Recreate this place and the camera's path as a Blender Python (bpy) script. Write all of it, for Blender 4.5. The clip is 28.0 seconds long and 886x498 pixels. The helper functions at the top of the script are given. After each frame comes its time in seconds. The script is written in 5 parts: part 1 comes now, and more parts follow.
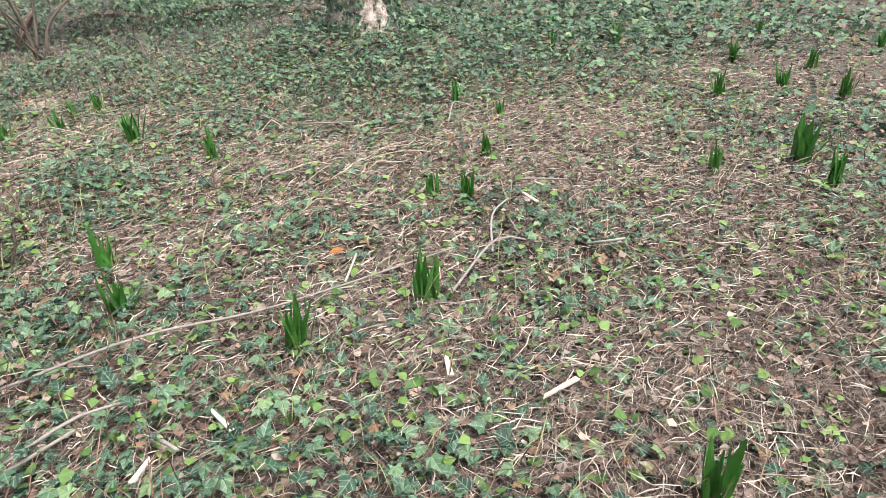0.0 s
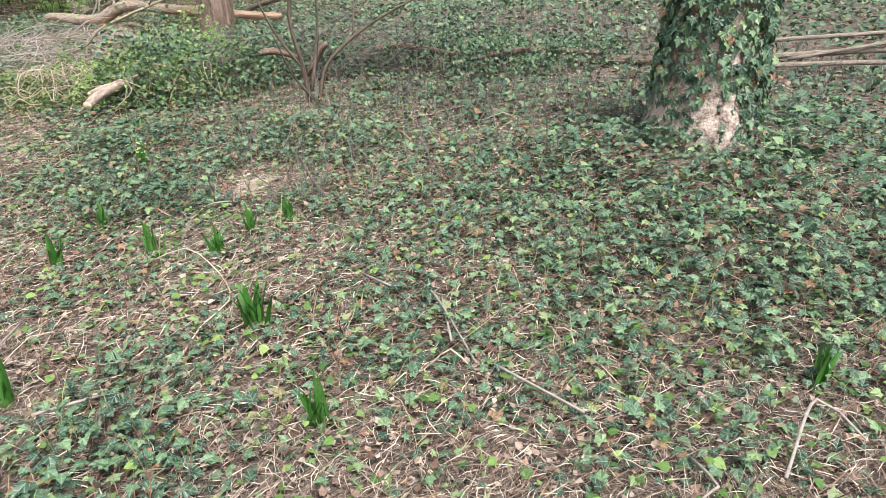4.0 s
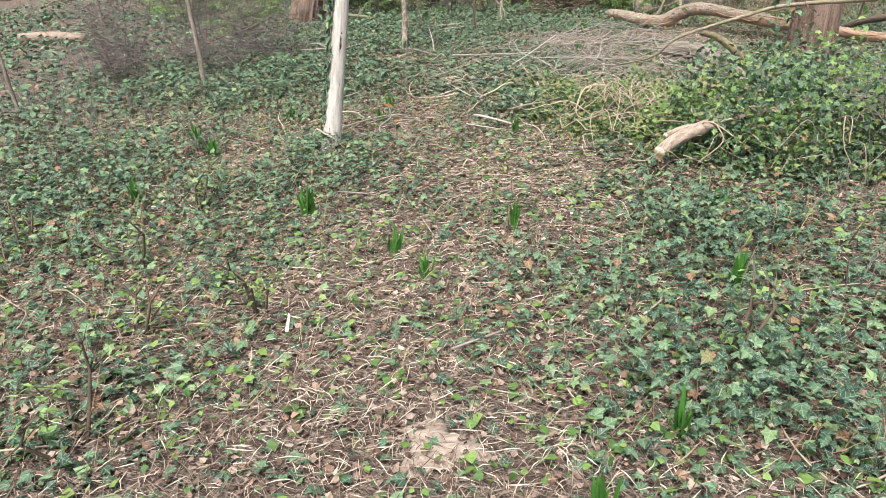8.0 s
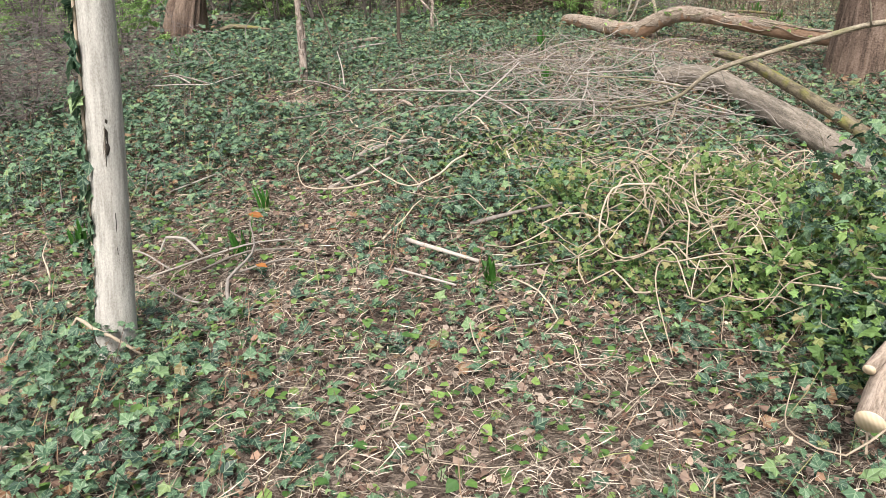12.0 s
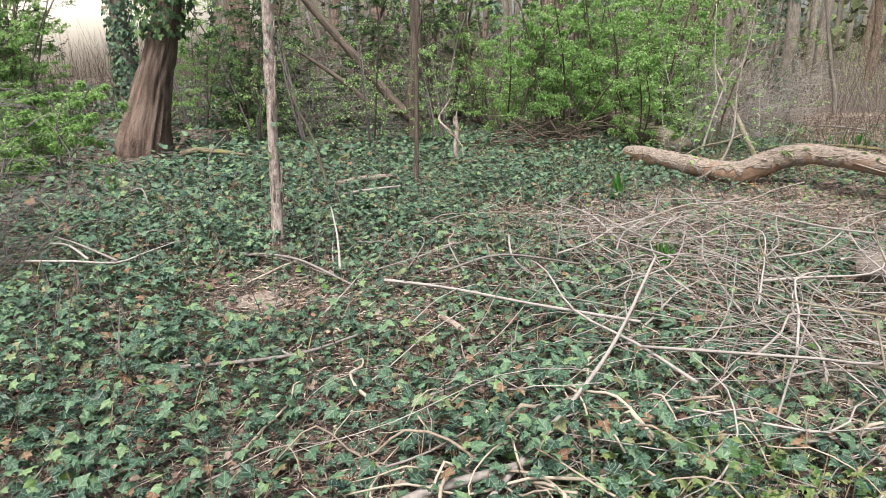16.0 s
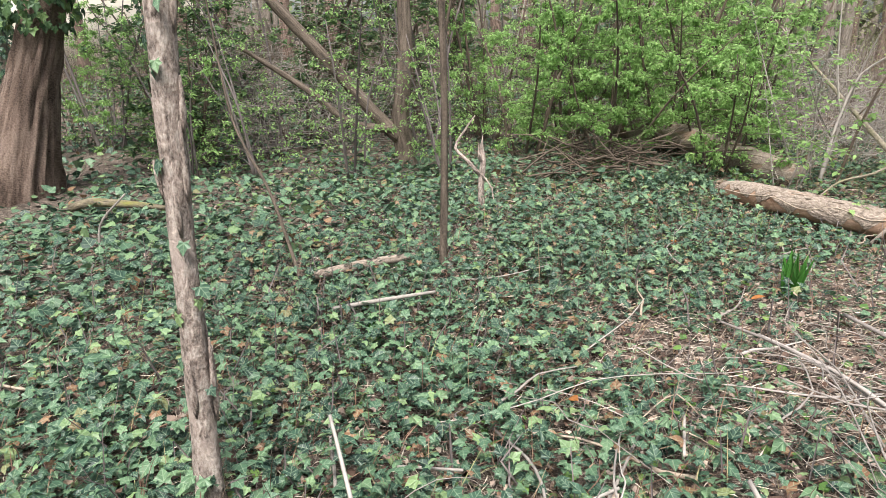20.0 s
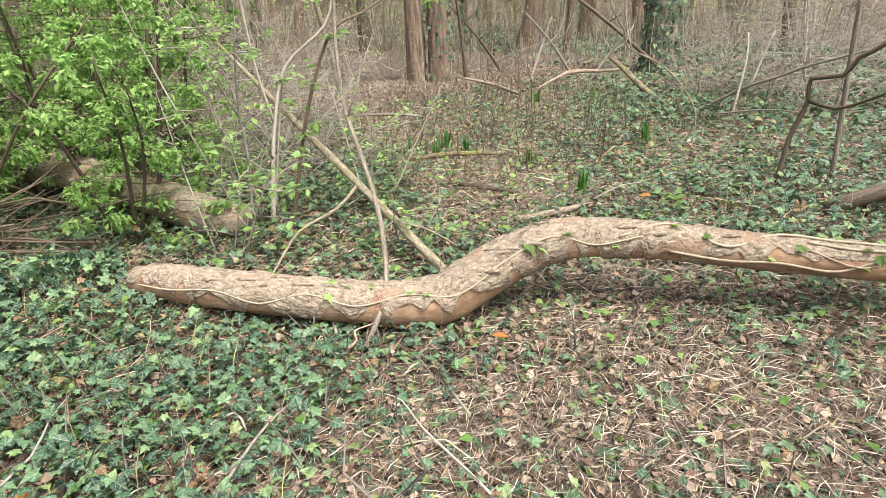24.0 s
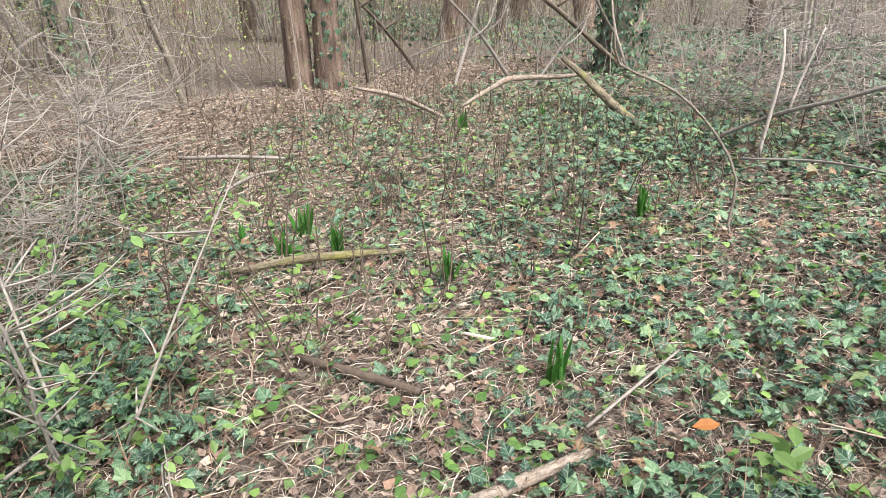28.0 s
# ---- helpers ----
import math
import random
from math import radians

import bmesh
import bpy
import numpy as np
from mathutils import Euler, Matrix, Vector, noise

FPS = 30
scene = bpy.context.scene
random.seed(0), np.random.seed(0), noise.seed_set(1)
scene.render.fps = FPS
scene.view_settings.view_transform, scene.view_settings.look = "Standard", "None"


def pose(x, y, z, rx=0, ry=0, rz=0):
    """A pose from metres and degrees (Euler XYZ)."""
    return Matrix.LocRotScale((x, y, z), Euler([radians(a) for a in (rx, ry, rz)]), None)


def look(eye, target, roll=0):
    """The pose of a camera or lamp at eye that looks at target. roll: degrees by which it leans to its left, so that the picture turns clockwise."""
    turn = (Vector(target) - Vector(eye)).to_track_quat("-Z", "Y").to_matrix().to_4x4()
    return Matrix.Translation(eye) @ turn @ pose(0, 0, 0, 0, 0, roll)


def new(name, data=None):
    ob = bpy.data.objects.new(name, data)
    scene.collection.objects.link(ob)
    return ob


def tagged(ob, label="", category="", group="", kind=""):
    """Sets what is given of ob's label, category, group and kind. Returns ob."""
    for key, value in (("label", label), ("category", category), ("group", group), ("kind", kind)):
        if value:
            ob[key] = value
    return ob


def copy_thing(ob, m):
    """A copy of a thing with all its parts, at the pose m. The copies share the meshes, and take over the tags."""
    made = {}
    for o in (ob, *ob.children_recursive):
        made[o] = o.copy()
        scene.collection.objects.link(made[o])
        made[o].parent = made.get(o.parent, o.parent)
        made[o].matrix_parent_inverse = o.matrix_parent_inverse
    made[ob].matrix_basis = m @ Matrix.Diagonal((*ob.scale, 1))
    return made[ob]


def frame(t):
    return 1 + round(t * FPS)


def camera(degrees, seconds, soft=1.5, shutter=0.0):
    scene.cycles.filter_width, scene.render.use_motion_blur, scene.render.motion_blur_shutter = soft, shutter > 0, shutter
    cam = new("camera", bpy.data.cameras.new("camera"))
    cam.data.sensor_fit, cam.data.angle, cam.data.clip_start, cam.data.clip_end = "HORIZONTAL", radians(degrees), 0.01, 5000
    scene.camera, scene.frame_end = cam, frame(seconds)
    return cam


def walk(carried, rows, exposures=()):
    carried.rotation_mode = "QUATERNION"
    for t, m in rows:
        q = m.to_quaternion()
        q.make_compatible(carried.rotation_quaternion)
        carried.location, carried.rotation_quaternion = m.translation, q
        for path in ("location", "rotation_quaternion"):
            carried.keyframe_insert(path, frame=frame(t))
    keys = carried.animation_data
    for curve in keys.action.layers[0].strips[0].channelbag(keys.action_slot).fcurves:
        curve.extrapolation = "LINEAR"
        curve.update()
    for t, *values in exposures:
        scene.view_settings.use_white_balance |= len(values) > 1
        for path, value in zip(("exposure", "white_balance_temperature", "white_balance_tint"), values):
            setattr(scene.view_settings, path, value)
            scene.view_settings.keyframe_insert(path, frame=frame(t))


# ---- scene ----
cam = camera(67.6, 28.0, soft=0.8)
PATH = [
    (0, (-0.641, 1.044, 1.278), (0.741, 2.146, 0.342), -3.8),
    (0.5, (-0.162, 1.134, 1.309), (1.188, 2.269, 0.368), -3.4),
    (1, (0.111, 1.292, 1.381), (1.282, 2.627, 0.461), -3.0),
    (1.5, (0.374, 1.552, 1.376), (1.322, 3.065, 0.475), -3.0),
    (2, (0.67, 1.784, 1.374), (1.513, 3.363, 0.481), -3.1),
    (2.5, (1.055, 1.982, 1.397), (1.835, 3.594, 0.507), -3.2),
    (4.5, (1.299, 2.853, 1.531), (1.828, 4.555, 0.623), -2.6),
    (5, (1.407, 3.11, 1.532), (1.547, 4.898, 0.647), -2.7),
    (5.5, (1.4, 3.354, 1.498), (1.257, 5.151, 0.633), -2.4),
    (6, (1.149, 3.71, 1.461), (0.883, 5.494, 0.597), -2.4),
    (6.5, (0.973, 3.991, 1.519), (0.638, 5.765, 0.658), -2.7),
    (7, (0.848, 4.276, 1.471), (0.481, 6.045, 0.613), -2.5),
    (7.5, (0.688, 4.566, 1.459), (0.213, 6.312, 0.606), -2.2),
    (8, (0.579, 4.803, 1.449), (-0.016, 6.515, 0.603), -2.5),
    (8.5, (0.409, 5.095, 1.519), (-0.188, 6.803, 0.667), -2.9),
    (9, (0.287, 5.458, 1.44), (-0.243, 7.185, 0.582), -3.2),
    (9.5, (0.268, 5.813, 1.391), (-0.247, 7.545, 0.534), -3.1),
    (10, (0.205, 6.161, 1.368), (-0.299, 7.896, 0.509), -3.2),
    (10.5, (0.116, 6.506, 1.42), (-0.325, 8.255, 0.556), -3.3),
    (11, (0.064, 6.906, 1.36), (-0.355, 8.66, 0.495), -3.3),
    (11.5, (-0.035, 7.248, 1.359), (-0.447, 9.003, 0.494), -3.2),
    (13.5, (-0.683, 8.256, 1.478), (-1.089, 10.003, 0.593), -1.5),
    (14, (-0.83, 8.643, 1.431), (-1.236, 10.393, 0.551), -1.5),
    (14.5, (-0.927, 9.008, 1.477), (-1.323, 10.823, 0.736), -1.3),
    (15, (-1.006, 9.46, 1.362), (-1.397, 11.309, 0.708), -1.4),
    (15.5, (-1.018, 9.842, 1.369), (-1.407, 11.707, 0.758), -1.3),
    (16, (-1.12, 10.051, 1.312), (-1.509, 11.922, 0.724), -1.2),
    (16.5, (-1.352, 10.436, 1.358), (-1.75, 12.306, 0.771), -1.2),
    (17, (-1.446, 10.747, 1.342), (-1.885, 12.607, 0.754), -1.4),
    (17.5, (-1.587, 11.095, 1.346), (-2.044, 12.95, 0.754), -1.5),
    (18, (-1.811, 11.352, 1.35), (-2.266, 13.207, 0.757), -1.4),
    (18.5, (-1.994, 11.551, 1.424), (-2.378, 13.42, 0.825), -1.7),
    (19, (-2.13, 11.804, 1.386), (-2.431, 13.687, 0.783), -1.7),
    (19.5, (-2.162, 12.167, 1.337), (-2.438, 14.053, 0.731), -1.7),
    (20, (-2.138, 12.446, 1.346), (-2.392, 14.333, 0.731), -1.8),
    (20.5, (-2.17, 12.799, 1.397), (-2.327, 14.694, 0.776), -2.0),
    (22.5, (-1.723, 13.812, 1.41), (-1.322, 15.64, 0.704), -2.7),
    (23, (-1.607, 14.153, 1.474), (-0.869, 15.861, 0.739), -3.3),
    (23.5, (-1.439, 14.403, 1.439), (-0.501, 16.005, 0.694), -3.0),
    (24, (-1.096, 14.655, 1.399), (-0.008, 16.15, 0.636), -2.5),
    (24.5, (-0.859, 14.868, 1.447), (0.347, 16.267, 0.681), -2.1),
    (25, (-0.651, 15.157, 1.46), (0.601, 16.513, 0.691), -1.9),
    (25.5, (-0.403, 15.358, 1.415), (0.862, 16.704, 0.648), -1.9),
    (26, (-0.045, 15.557, 1.387), (1.22, 16.899, 0.613), -1.9),
    (26.5, (0.155, 15.692, 1.405), (1.423, 17.034, 0.635), -1.9),
    (27, (0.343, 15.997, 1.367), (1.611, 17.337, 0.595), -1.9),
    (27.5, (0.509, 16.225, 1.364), (1.762, 17.576, 0.585), -1.8),
    (28, (0.748, 16.467, 1.297), (1.967, 17.821, 0.472), -2.1),
]
walk(cam, [(t, look(eye, target, roll)) for t, eye, target, roll in PATH],
     [(0, 1.34, 6350, 10), (5, 1.32, 6500, 10), (8, 1.27, 6600, 10), (11, 1.12, 6750, 8), (14, 1.14, 6450, 10), (16, 1.13, 6400, 10), (17, 1.36, 6350, 10), (20, 1.31, 6450, 9), (23, 1.52, 7050, 5), (25, 1.5, 6800, 7), (28, 1.54, 6450, 9)])


# ---- world and light: a bright overcast spring day ----
SUN_UP, SUN_TURN = radians(52), radians(200)
world = bpy.data.worlds.new("overcast_sky")
scene.world = world
world.use_nodes = True
wn = world.node_tree
sky = wn.nodes.new("ShaderNodeTexSky")
sky.sky_type, sky.sun_disc = "NISHITA", False
sky.sun_elevation, sky.sun_rotation = SUN_UP, SUN_TURN
sky.dust_density, sky.ozone_density, sky.air_density = 4.0, 0.6, 1.0
pale = wn.nodes.new("ShaderNodeHueSaturation")
pale.inputs["Saturation"].default_value = 0.5
wn.links.new(sky.outputs["Color"], pale.inputs["Color"])
wn.links.new(pale.outputs["Color"], wn.nodes["Background"].inputs["Color"])
wn.nodes["Background"].inputs["Strength"].default_value = 0.105
lamp = bpy.data.lights.new("sun", "SUN")
lamp.energy, lamp.angle, lamp.color = 3.0, radians(18), (1.0, 0.965, 0.92)
sun = new("sun", lamp)
sun.matrix_world = look((0, 0, 30), (-math.sin(SUN_TURN) * -20 * 0.6, 30 * 0.5, 0))

# ---- numbers for the ground ----
LITTER = [(2.4, 1.7, .9), (5.1, 1.9, 1.0), (0.9, 2.4, .8), (1.1, 1.4, .7), (0.5, 3.7, .5), (1.5, 3.6, .6), (2.6, 2.9, .9),
          (1.15, 5.7, .55), (0.3, 4.5, .45), (2.0, 3.4, .7), (1.8, 6.9, .4), (-0.2, 6.1, .6), (0.5, 5.3, .4), (-0.6, 7.2, .5),
          (-0.3, 6.6, .5), (-2.5, 8.7, .4), (0.0, 6.3, .5), (-1.7, 10.0, .5), (-0.5, 8.9, .5), (-0.1, 9.2, .35), (-2.5, 9.1, .35),
          (-1.7, 10.7, .4), (-2.8, 13.2, .35), (-0.6, 15.0, .7), (0.0, 15.9, .6), (-1.5, 15.2, .3), (-1.0, 14.8, .4),
          (0.8, 16.15, .6), (1.3, 16.3, .5), (1.2, 15.8, .4), (1.7, 18.3, .35), (1.6, 17.8, .35), (2.0, 18.8, .3), (2.9, 21.0, .8),
          (2.4, 19.9, .5), (-6.6, 17.3, .6), (-.4, 7.6, .6), (.1, 8.2, .5), (1.1, 15.6, .8), (1.7, 15.3, .6), (.3, 15.6, .5), (1.2, 4.2, .6), (1.5, 5.5, .5)]
DENSE = [(5.0, 5.0, 1.6), (3.9, 4.9, 1.0), (6.6, 4.6, 2.0), (3.5, 5.8, .8), (2.1, 7.4, .7), (0.8, 8.2, .5), (-3.0, 18.2, 1.5), (-3.4, 8.2, 1.0),
         (-1.6, 9.0, .4), (-4.3, 11.7, 1.6), (-4.9, 16.8, 1.6), (-4.0, 14.6, 1.3), (-2.6, 14.4, .7), (-3.2, 15.6, 1.0),
         (-1.6, 16.6, 1.0), (-0.6, 16.9, .5), (-1.2, 17.4, .7), (4.9, 18.9, .8), (-0.4, 10.8, .6), (-1.2, 12.0, .5),
         (1.0, 18.6, .4), (0.9, 7.0, .5), (0.7, 4.4, .4), (0.1, 3.4, .4)]
BARE = [(0.0, 6.33, .2), (1.65, 6.95, .25), (-2.8, 13.2, .3), (1.95, 18.5, .25), (1.55, 17.75, .25), (1.3, 16.4, .2), (0.2, 16.1, .2)]


def hashed(i, j, seed):
    h = np.sin(i * 127.1 + j * 311.7 + seed * 74.7) * 43758.5453
    return h - np.floor(h)


def vnoise(x, y, size, seed=0):
    """Smooth value noise from 0 to 1 with bumps of that many metres."""
    u, v = np.asarray(x) / size, np.asarray(y) / size
    i, j = np.floor(u), np.floor(v)
    a, b = u - i, v - j
    a, b = a * a * (3 - 2 * a), b * b * (3 - 2 * b)
    low = hashed(i, j, seed) * (1 - a) + hashed(i + 1, j, seed) * a
    top = hashed(i, j + 1, seed) * (1 - a) + hashed(i + 1, j + 1, seed) * a
    return low * (1 - b) + top * b


def blobs(x, y, some):
    out = np.zeros(np.shape(x))
    for bx, by, r in some:
        out = np.maximum(out, np.exp(-(((x - bx) ** 2 + (y - by) ** 2) / (r * r)) ** 1.5))
    return out


def height(x, y):
    x, y = np.asarray(x, float), np.asarray(y, float)
    near = np.exp(-(((x + 0.3) / 14) ** 2 + ((y - 10) / 18) ** 2) ** 2)
    far = (vnoise(x, y, 23, 5) - 0.5) * 1.2 * (1 - near)
    mound = .2 * np.exp(-((x - 4.4) ** 2 + (y - 5.85) ** 2) / 1.1)
    return mound + (vnoise(x, y, 1.3, 1) - 0.5) * 0.07 + (vnoise(x, y, 0.33, 2) - 0.5) * 0.035 + far - 0.02


def cover(x, y):
    """How thick the ivy lies, 0 to 1."""
    x, y = np.asarray(x, float), np.asarray(y, float)
    base = np.interp(y, [-3, 2, 4, 6, 10, 13, 17, 19, 40], [.48, .54, .52, .48, .47, .55, .51, .39, .44])
    base = base + (vnoise(x, y, 1.1, 11) - 0.5) * 0.3 + (vnoise(x, y, 0.45, 12) - 0.5) * 0.3
    base = base + 0.45 * blobs(x, y, DENSE) - 0.42 * blobs(x, y, LITTER) - 0.8 * blobs(x, y, BARE)
    return np.clip(base, 0.11, 1) * (.6 + .7 * vnoise(x, y, .16, 13))


# ---- materials ----
def shader(name, rough=0.8, spec=0.3):
    m = bpy.data.materials.new(name)
    m.use_nodes = True
    n = m.node_tree
    p = n.nodes["Principled BSDF"]
    p.inputs["Roughness"].default_value = rough
    p.inputs["Specular IOR Level"].default_value = spec
    return m, n, p


def ramp(n, source, stops):
    r = n.nodes.new("ShaderNodeValToRGB")
    while len(r.color_ramp.elements) < len(stops):
        r.color_ramp.elements.new(0.5)
    for e, (at, c) in zip(r.color_ramp.elements, stops):
        e.position, e.color = at, (*c, 1)
    n.links.new(source, r.inputs["Fac"])
    return r.outputs["Color"]


def grain(n, scale, detail=4, source=None, rough=0.6):
    t = n.nodes.new("ShaderNodeTexNoise")
    t.inputs["Scale"].default_value, t.inputs["Detail"].default_value, t.inputs["Roughness"].default_value = scale, detail, rough
    if source is not None:
        n.links.new(source, t.inputs["Vector"])
    return t.outputs["Fac"]


def mixed(n, fac, a, b, kind="MIX"):
    m = n.nodes.new("ShaderNodeMix")
    m.data_type, m.blend_type = "RGBA", kind
    for socket, value in ((m.inputs[0], fac), (m.inputs[6], a), (m.inputs[7], b)):
        if isinstance(value, (int, float)):
            socket.default_value = value
        elif isinstance(value, tuple):
            socket.default_value = (*value, 1)
        else:
            n.links.new(value, socket)
    return m.outputs[2]


def bumped(n, p, source, strength=0.5, distance=0.01):
    b = n.nodes.new("ShaderNodeBump")
    b.inputs["Strength"].default_value, b.inputs["Distance"].default_value = strength, distance
    n.links.new(source, b.inputs["Height"])
    n.links.new(b.outputs["Normal"], p.inputs["Normal"])


def place(n, scale=(1, 1, 1), kind="Object"):
    c = n.nodes.new("ShaderNodeTexCoord")
    m = n.nodes.new("ShaderNodeMapping")
    m.inputs["Scale"].default_value = scale
    n.links.new(c.outputs[kind], m.inputs["Vector"])
    return m.outputs["Vector"]


def bark(name, dark, mid, light, along=6, across=60, depth=0.006, patch=None, rough=0.9):
    """Bark from streaks that run along the stem; the texture follows the mesh's own length and girth."""
    m, n, p = shader(name, rough, 0.2)
    streak = grain(n, 1, 6, place(n, (across, along, 1), "UV"), 0.65)
    fine = grain(n, 1, 5, place(n, (across * 4, across * 1.6, 1), "UV"), 0.7)
    big = grain(n, 1, 3, place(n, (6, 3, 1), "UV"))
    col = ramp(n, streak, [(0.40, dark), (0.5, mid), (0.6, light)])
    col = mixed(n, 0.45, col, ramp(n, fine, [(0.38, dark), (0.62, light)]))
    if patch:
        col = mixed(n, ramp(n, big, [(0.5, (0, 0, 0)), (0.62, (.8, .8, .8))]), col, patch)
    else:
        col = mixed(n, ramp(n, big, [(0.35, (0, 0, 0)), (0.75, (.35, .35, .35))]), col, mid)
    n.links.new(col, p.inputs["Base Color"])
    add = n.nodes.new("ShaderNodeMath")
    add.operation = "ADD"
    n.links.new(streak, add.inputs[0])
    n.links.new(fine, add.inputs[1])
    bumped(n, p, add.outputs[0], 0.8, depth)
    return m


def leafy(name, stops, rough=0.45, spec=0.4, through_light=0.25, veined=False):
    """Leaves: each takes its own colour; some light passes through."""
    m, n, p = shader(name, rough, spec)
    g = n.nodes.new("ShaderNodeNewGeometry")
    col = ramp(n, g.outputs["Random Per Island"], stops)
    col = mixed(n, 0.35, col, ramp(n, grain(n, 45, 3, place(n)), [(0.3, (.02, .04, .02)), (0.7, (.25, .3, .18))]), "OVERLAY")
    if veined:
        split = n.nodes.new("ShaderNodeSeparateXYZ")
        n.links.new(place(n, kind="UV"), split.inputs[0])

        def calc(kind, a, b):
            m = n.nodes.new("ShaderNodeMath")
            m.operation = kind
            for socket, value in zip(m.inputs, (a, b)):
                if isinstance(value, (int, float)):
                    socket.default_value = value
                else:
                    n.links.new(value, socket)
            return m.outputs[0]

        across = calc("ABSOLUTE", split.outputs[0], 0)
        slant = calc("SUBTRACT", split.outputs[1], calc("MULTIPLY", across, .75))
        side = calc("ABSOLUTE", calc("SUBTRACT", calc("FRACT", calc("MULTIPLY", slant, 3.2), 0), .5), 0)
        rib = calc("LESS_THAN", calc("MINIMUM", across, calc("MULTIPLY", side, .3)), .021)
        col = mixed(n, calc("MULTIPLY", rib, .42), col, (.3, .38, .25))
    n.links.new(col, p.inputs["Base Color"])
    if through_light:
        t = n.nodes.new("ShaderNodeBsdfTranslucent")
        n.links.new(col, t.inputs["Color"])
        s = n.nodes.new("ShaderNodeMixShader")
        s.inputs[0].default_value = through_light
        n.links.new(p.outputs[0], s.inputs[1])
        n.links.new(t.outputs[0], s.inputs[2])
        n.links.new(s.outputs[0], n.nodes["Material Output"].inputs["Surface"])
    return m


def soil():
    """Matted litter: scraps of leaf in many browns, the shade in the gaps between them painted near-black."""
    m, n, p = shader("leaf_litter_soil", 0.95, 0.15)
    at = place(n)
    a, b, c = grain(n, 2.2, 4, at), grain(n, 30, 6, at, 0.75), grain(n, 150, 4, at, 0.7)
    wobble = n.nodes.new("ShaderNodeVectorMath")
    wobble.operation = "MULTIPLY_ADD"
    noise_in = n.nodes.new("ShaderNodeTexNoise")
    noise_in.inputs["Scale"].default_value = 25
    n.links.new(at, noise_in.inputs["Vector"])
    n.links.new(noise_in.outputs["Color"], wobble.inputs[0])
    wobble.inputs[1].default_value = (.05, .05, .05)
    n.links.new(at, wobble.inputs[2])
    cells = n.nodes.new("ShaderNodeTexVoronoi")
    cells.inputs["Scale"].default_value = 42
    n.links.new(wobble.outputs[0], cells.inputs["Vector"])
    pick = n.nodes.new("ShaderNodeSeparateColor")
    n.links.new(cells.outputs["Color"], pick.inputs[0])
    # lowest stops of these three ramps hold painted gap shade, the rest leaf browns
    scrap_and_gap_shade = ramp(n, pick.outputs[0], [(0, (.006, .0045, .004)), (.4, (.016, .012, .01)), (.65, (.036, .027, .022)), (.84, (.15, .112, .09)), (1, (.4, .33, .28))])
    col = mixed(n, 0.55, scrap_and_gap_shade, ramp(n, b, [(0.35, (.008, .006, .005)), (0.52, (.028, .02, .016)), (0.75, (.22, .172, .14))]))
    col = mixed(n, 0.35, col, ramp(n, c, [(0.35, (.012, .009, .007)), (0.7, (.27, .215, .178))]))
    for turn, off, wide in ((20, 0, 150), (75, 3, 190), (128, 7, 130), (165, 11, 170)):
        v = n.nodes.new("ShaderNodeMapping")
        v.inputs["Rotation"].default_value = (0, 0, radians(turn))
        v.inputs["Location"].default_value = (off, off, 0)
        v.inputs["Scale"].default_value = (11, wide, 1)
        n.links.new(wobble.outputs[0], v.inputs["Vector"])
        f = grain(n, 1, 2, v.outputs["Vector"], 0.5)
        col = mixed(n, ramp(n, f, [(0.59, (0, 0, 0)), (0.65, (.5, .5, .5))]), col, ramp(n, b, [(0.35, (.17, .128, .105)), (0.7, (.5, .425, .36))]))
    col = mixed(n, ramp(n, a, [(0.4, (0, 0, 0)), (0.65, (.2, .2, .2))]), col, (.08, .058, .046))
    n.links.new(col, p.inputs["Base Color"])
    bumped(n, p, b, 0.9, 0.02)
    return m


def cracked(name):
    """Grey-brown bark broken into plates, with smooth brown wood where it has come off."""
    m, n, p = shader(name, 0.9, 0.2)
    warp = n.nodes.new("ShaderNodeTexNoise")
    at = place(n, (9, 5, 1), "UV")
    warp.inputs["Scale"].default_value, warp.inputs["Detail"].default_value = 1.4, 4
    n.links.new(at, warp.inputs["Vector"])
    shift = n.nodes.new("ShaderNodeVectorMath")
    shift.operation = "MULTIPLY_ADD"
    shift.inputs[1].default_value = (2.6, 2.2, 0)
    n.links.new(warp.outputs["Color"], shift.inputs[0])
    n.links.new(at, shift.inputs[2])
    plate = n.nodes.new("ShaderNodeTexVoronoi")
    plate.feature = "DISTANCE_TO_EDGE"
    plate.inputs["Scale"].default_value = 2.0
    n.links.new(shift.outputs[0], plate.inputs["Vector"])
    fine = grain(n, 1, 6, place(n, (70, 34, 1), "UV"), 0.75)
    big = grain(n, 1, 4, place(n, (5, 2.2, 1), "UV"), 0.6)
    grey = ramp(n, fine, [(0.3, (.12, .093, .074)), (0.5, (.25, .203, .165)), (0.7, (.41, .35, .295))])
    col = mixed(n, ramp(n, plate.outputs["Distance"], [(0, (.75, .75, .75)), (.05, (0, 0, 0))]), grey, (.075, .056, .044))
    brown = ramp(n, fine, [(0.3, (.15, .1, .072)), (0.7, (.34, .245, .185))])
    bare = ramp(n, big, [(0.55, (0, 0, 0)), (0.6, (1, 1, 1))])
    n.links.new(mixed(n, bare, col, brown), p.inputs["Base Color"])
    lift = mixed(n, bare, ramp(n, plate.outputs["Distance"], [(0, (.5, .5, .5)), (.12, (.8, .8, .8)), (.4, (1, 1, 1))]), (.1, .1, .1))
    tall = mixed(n, 0.5, lift, fine)
    bumped(n, p, tall, 0.8, 0.014)
    return m


SOIL = soil()


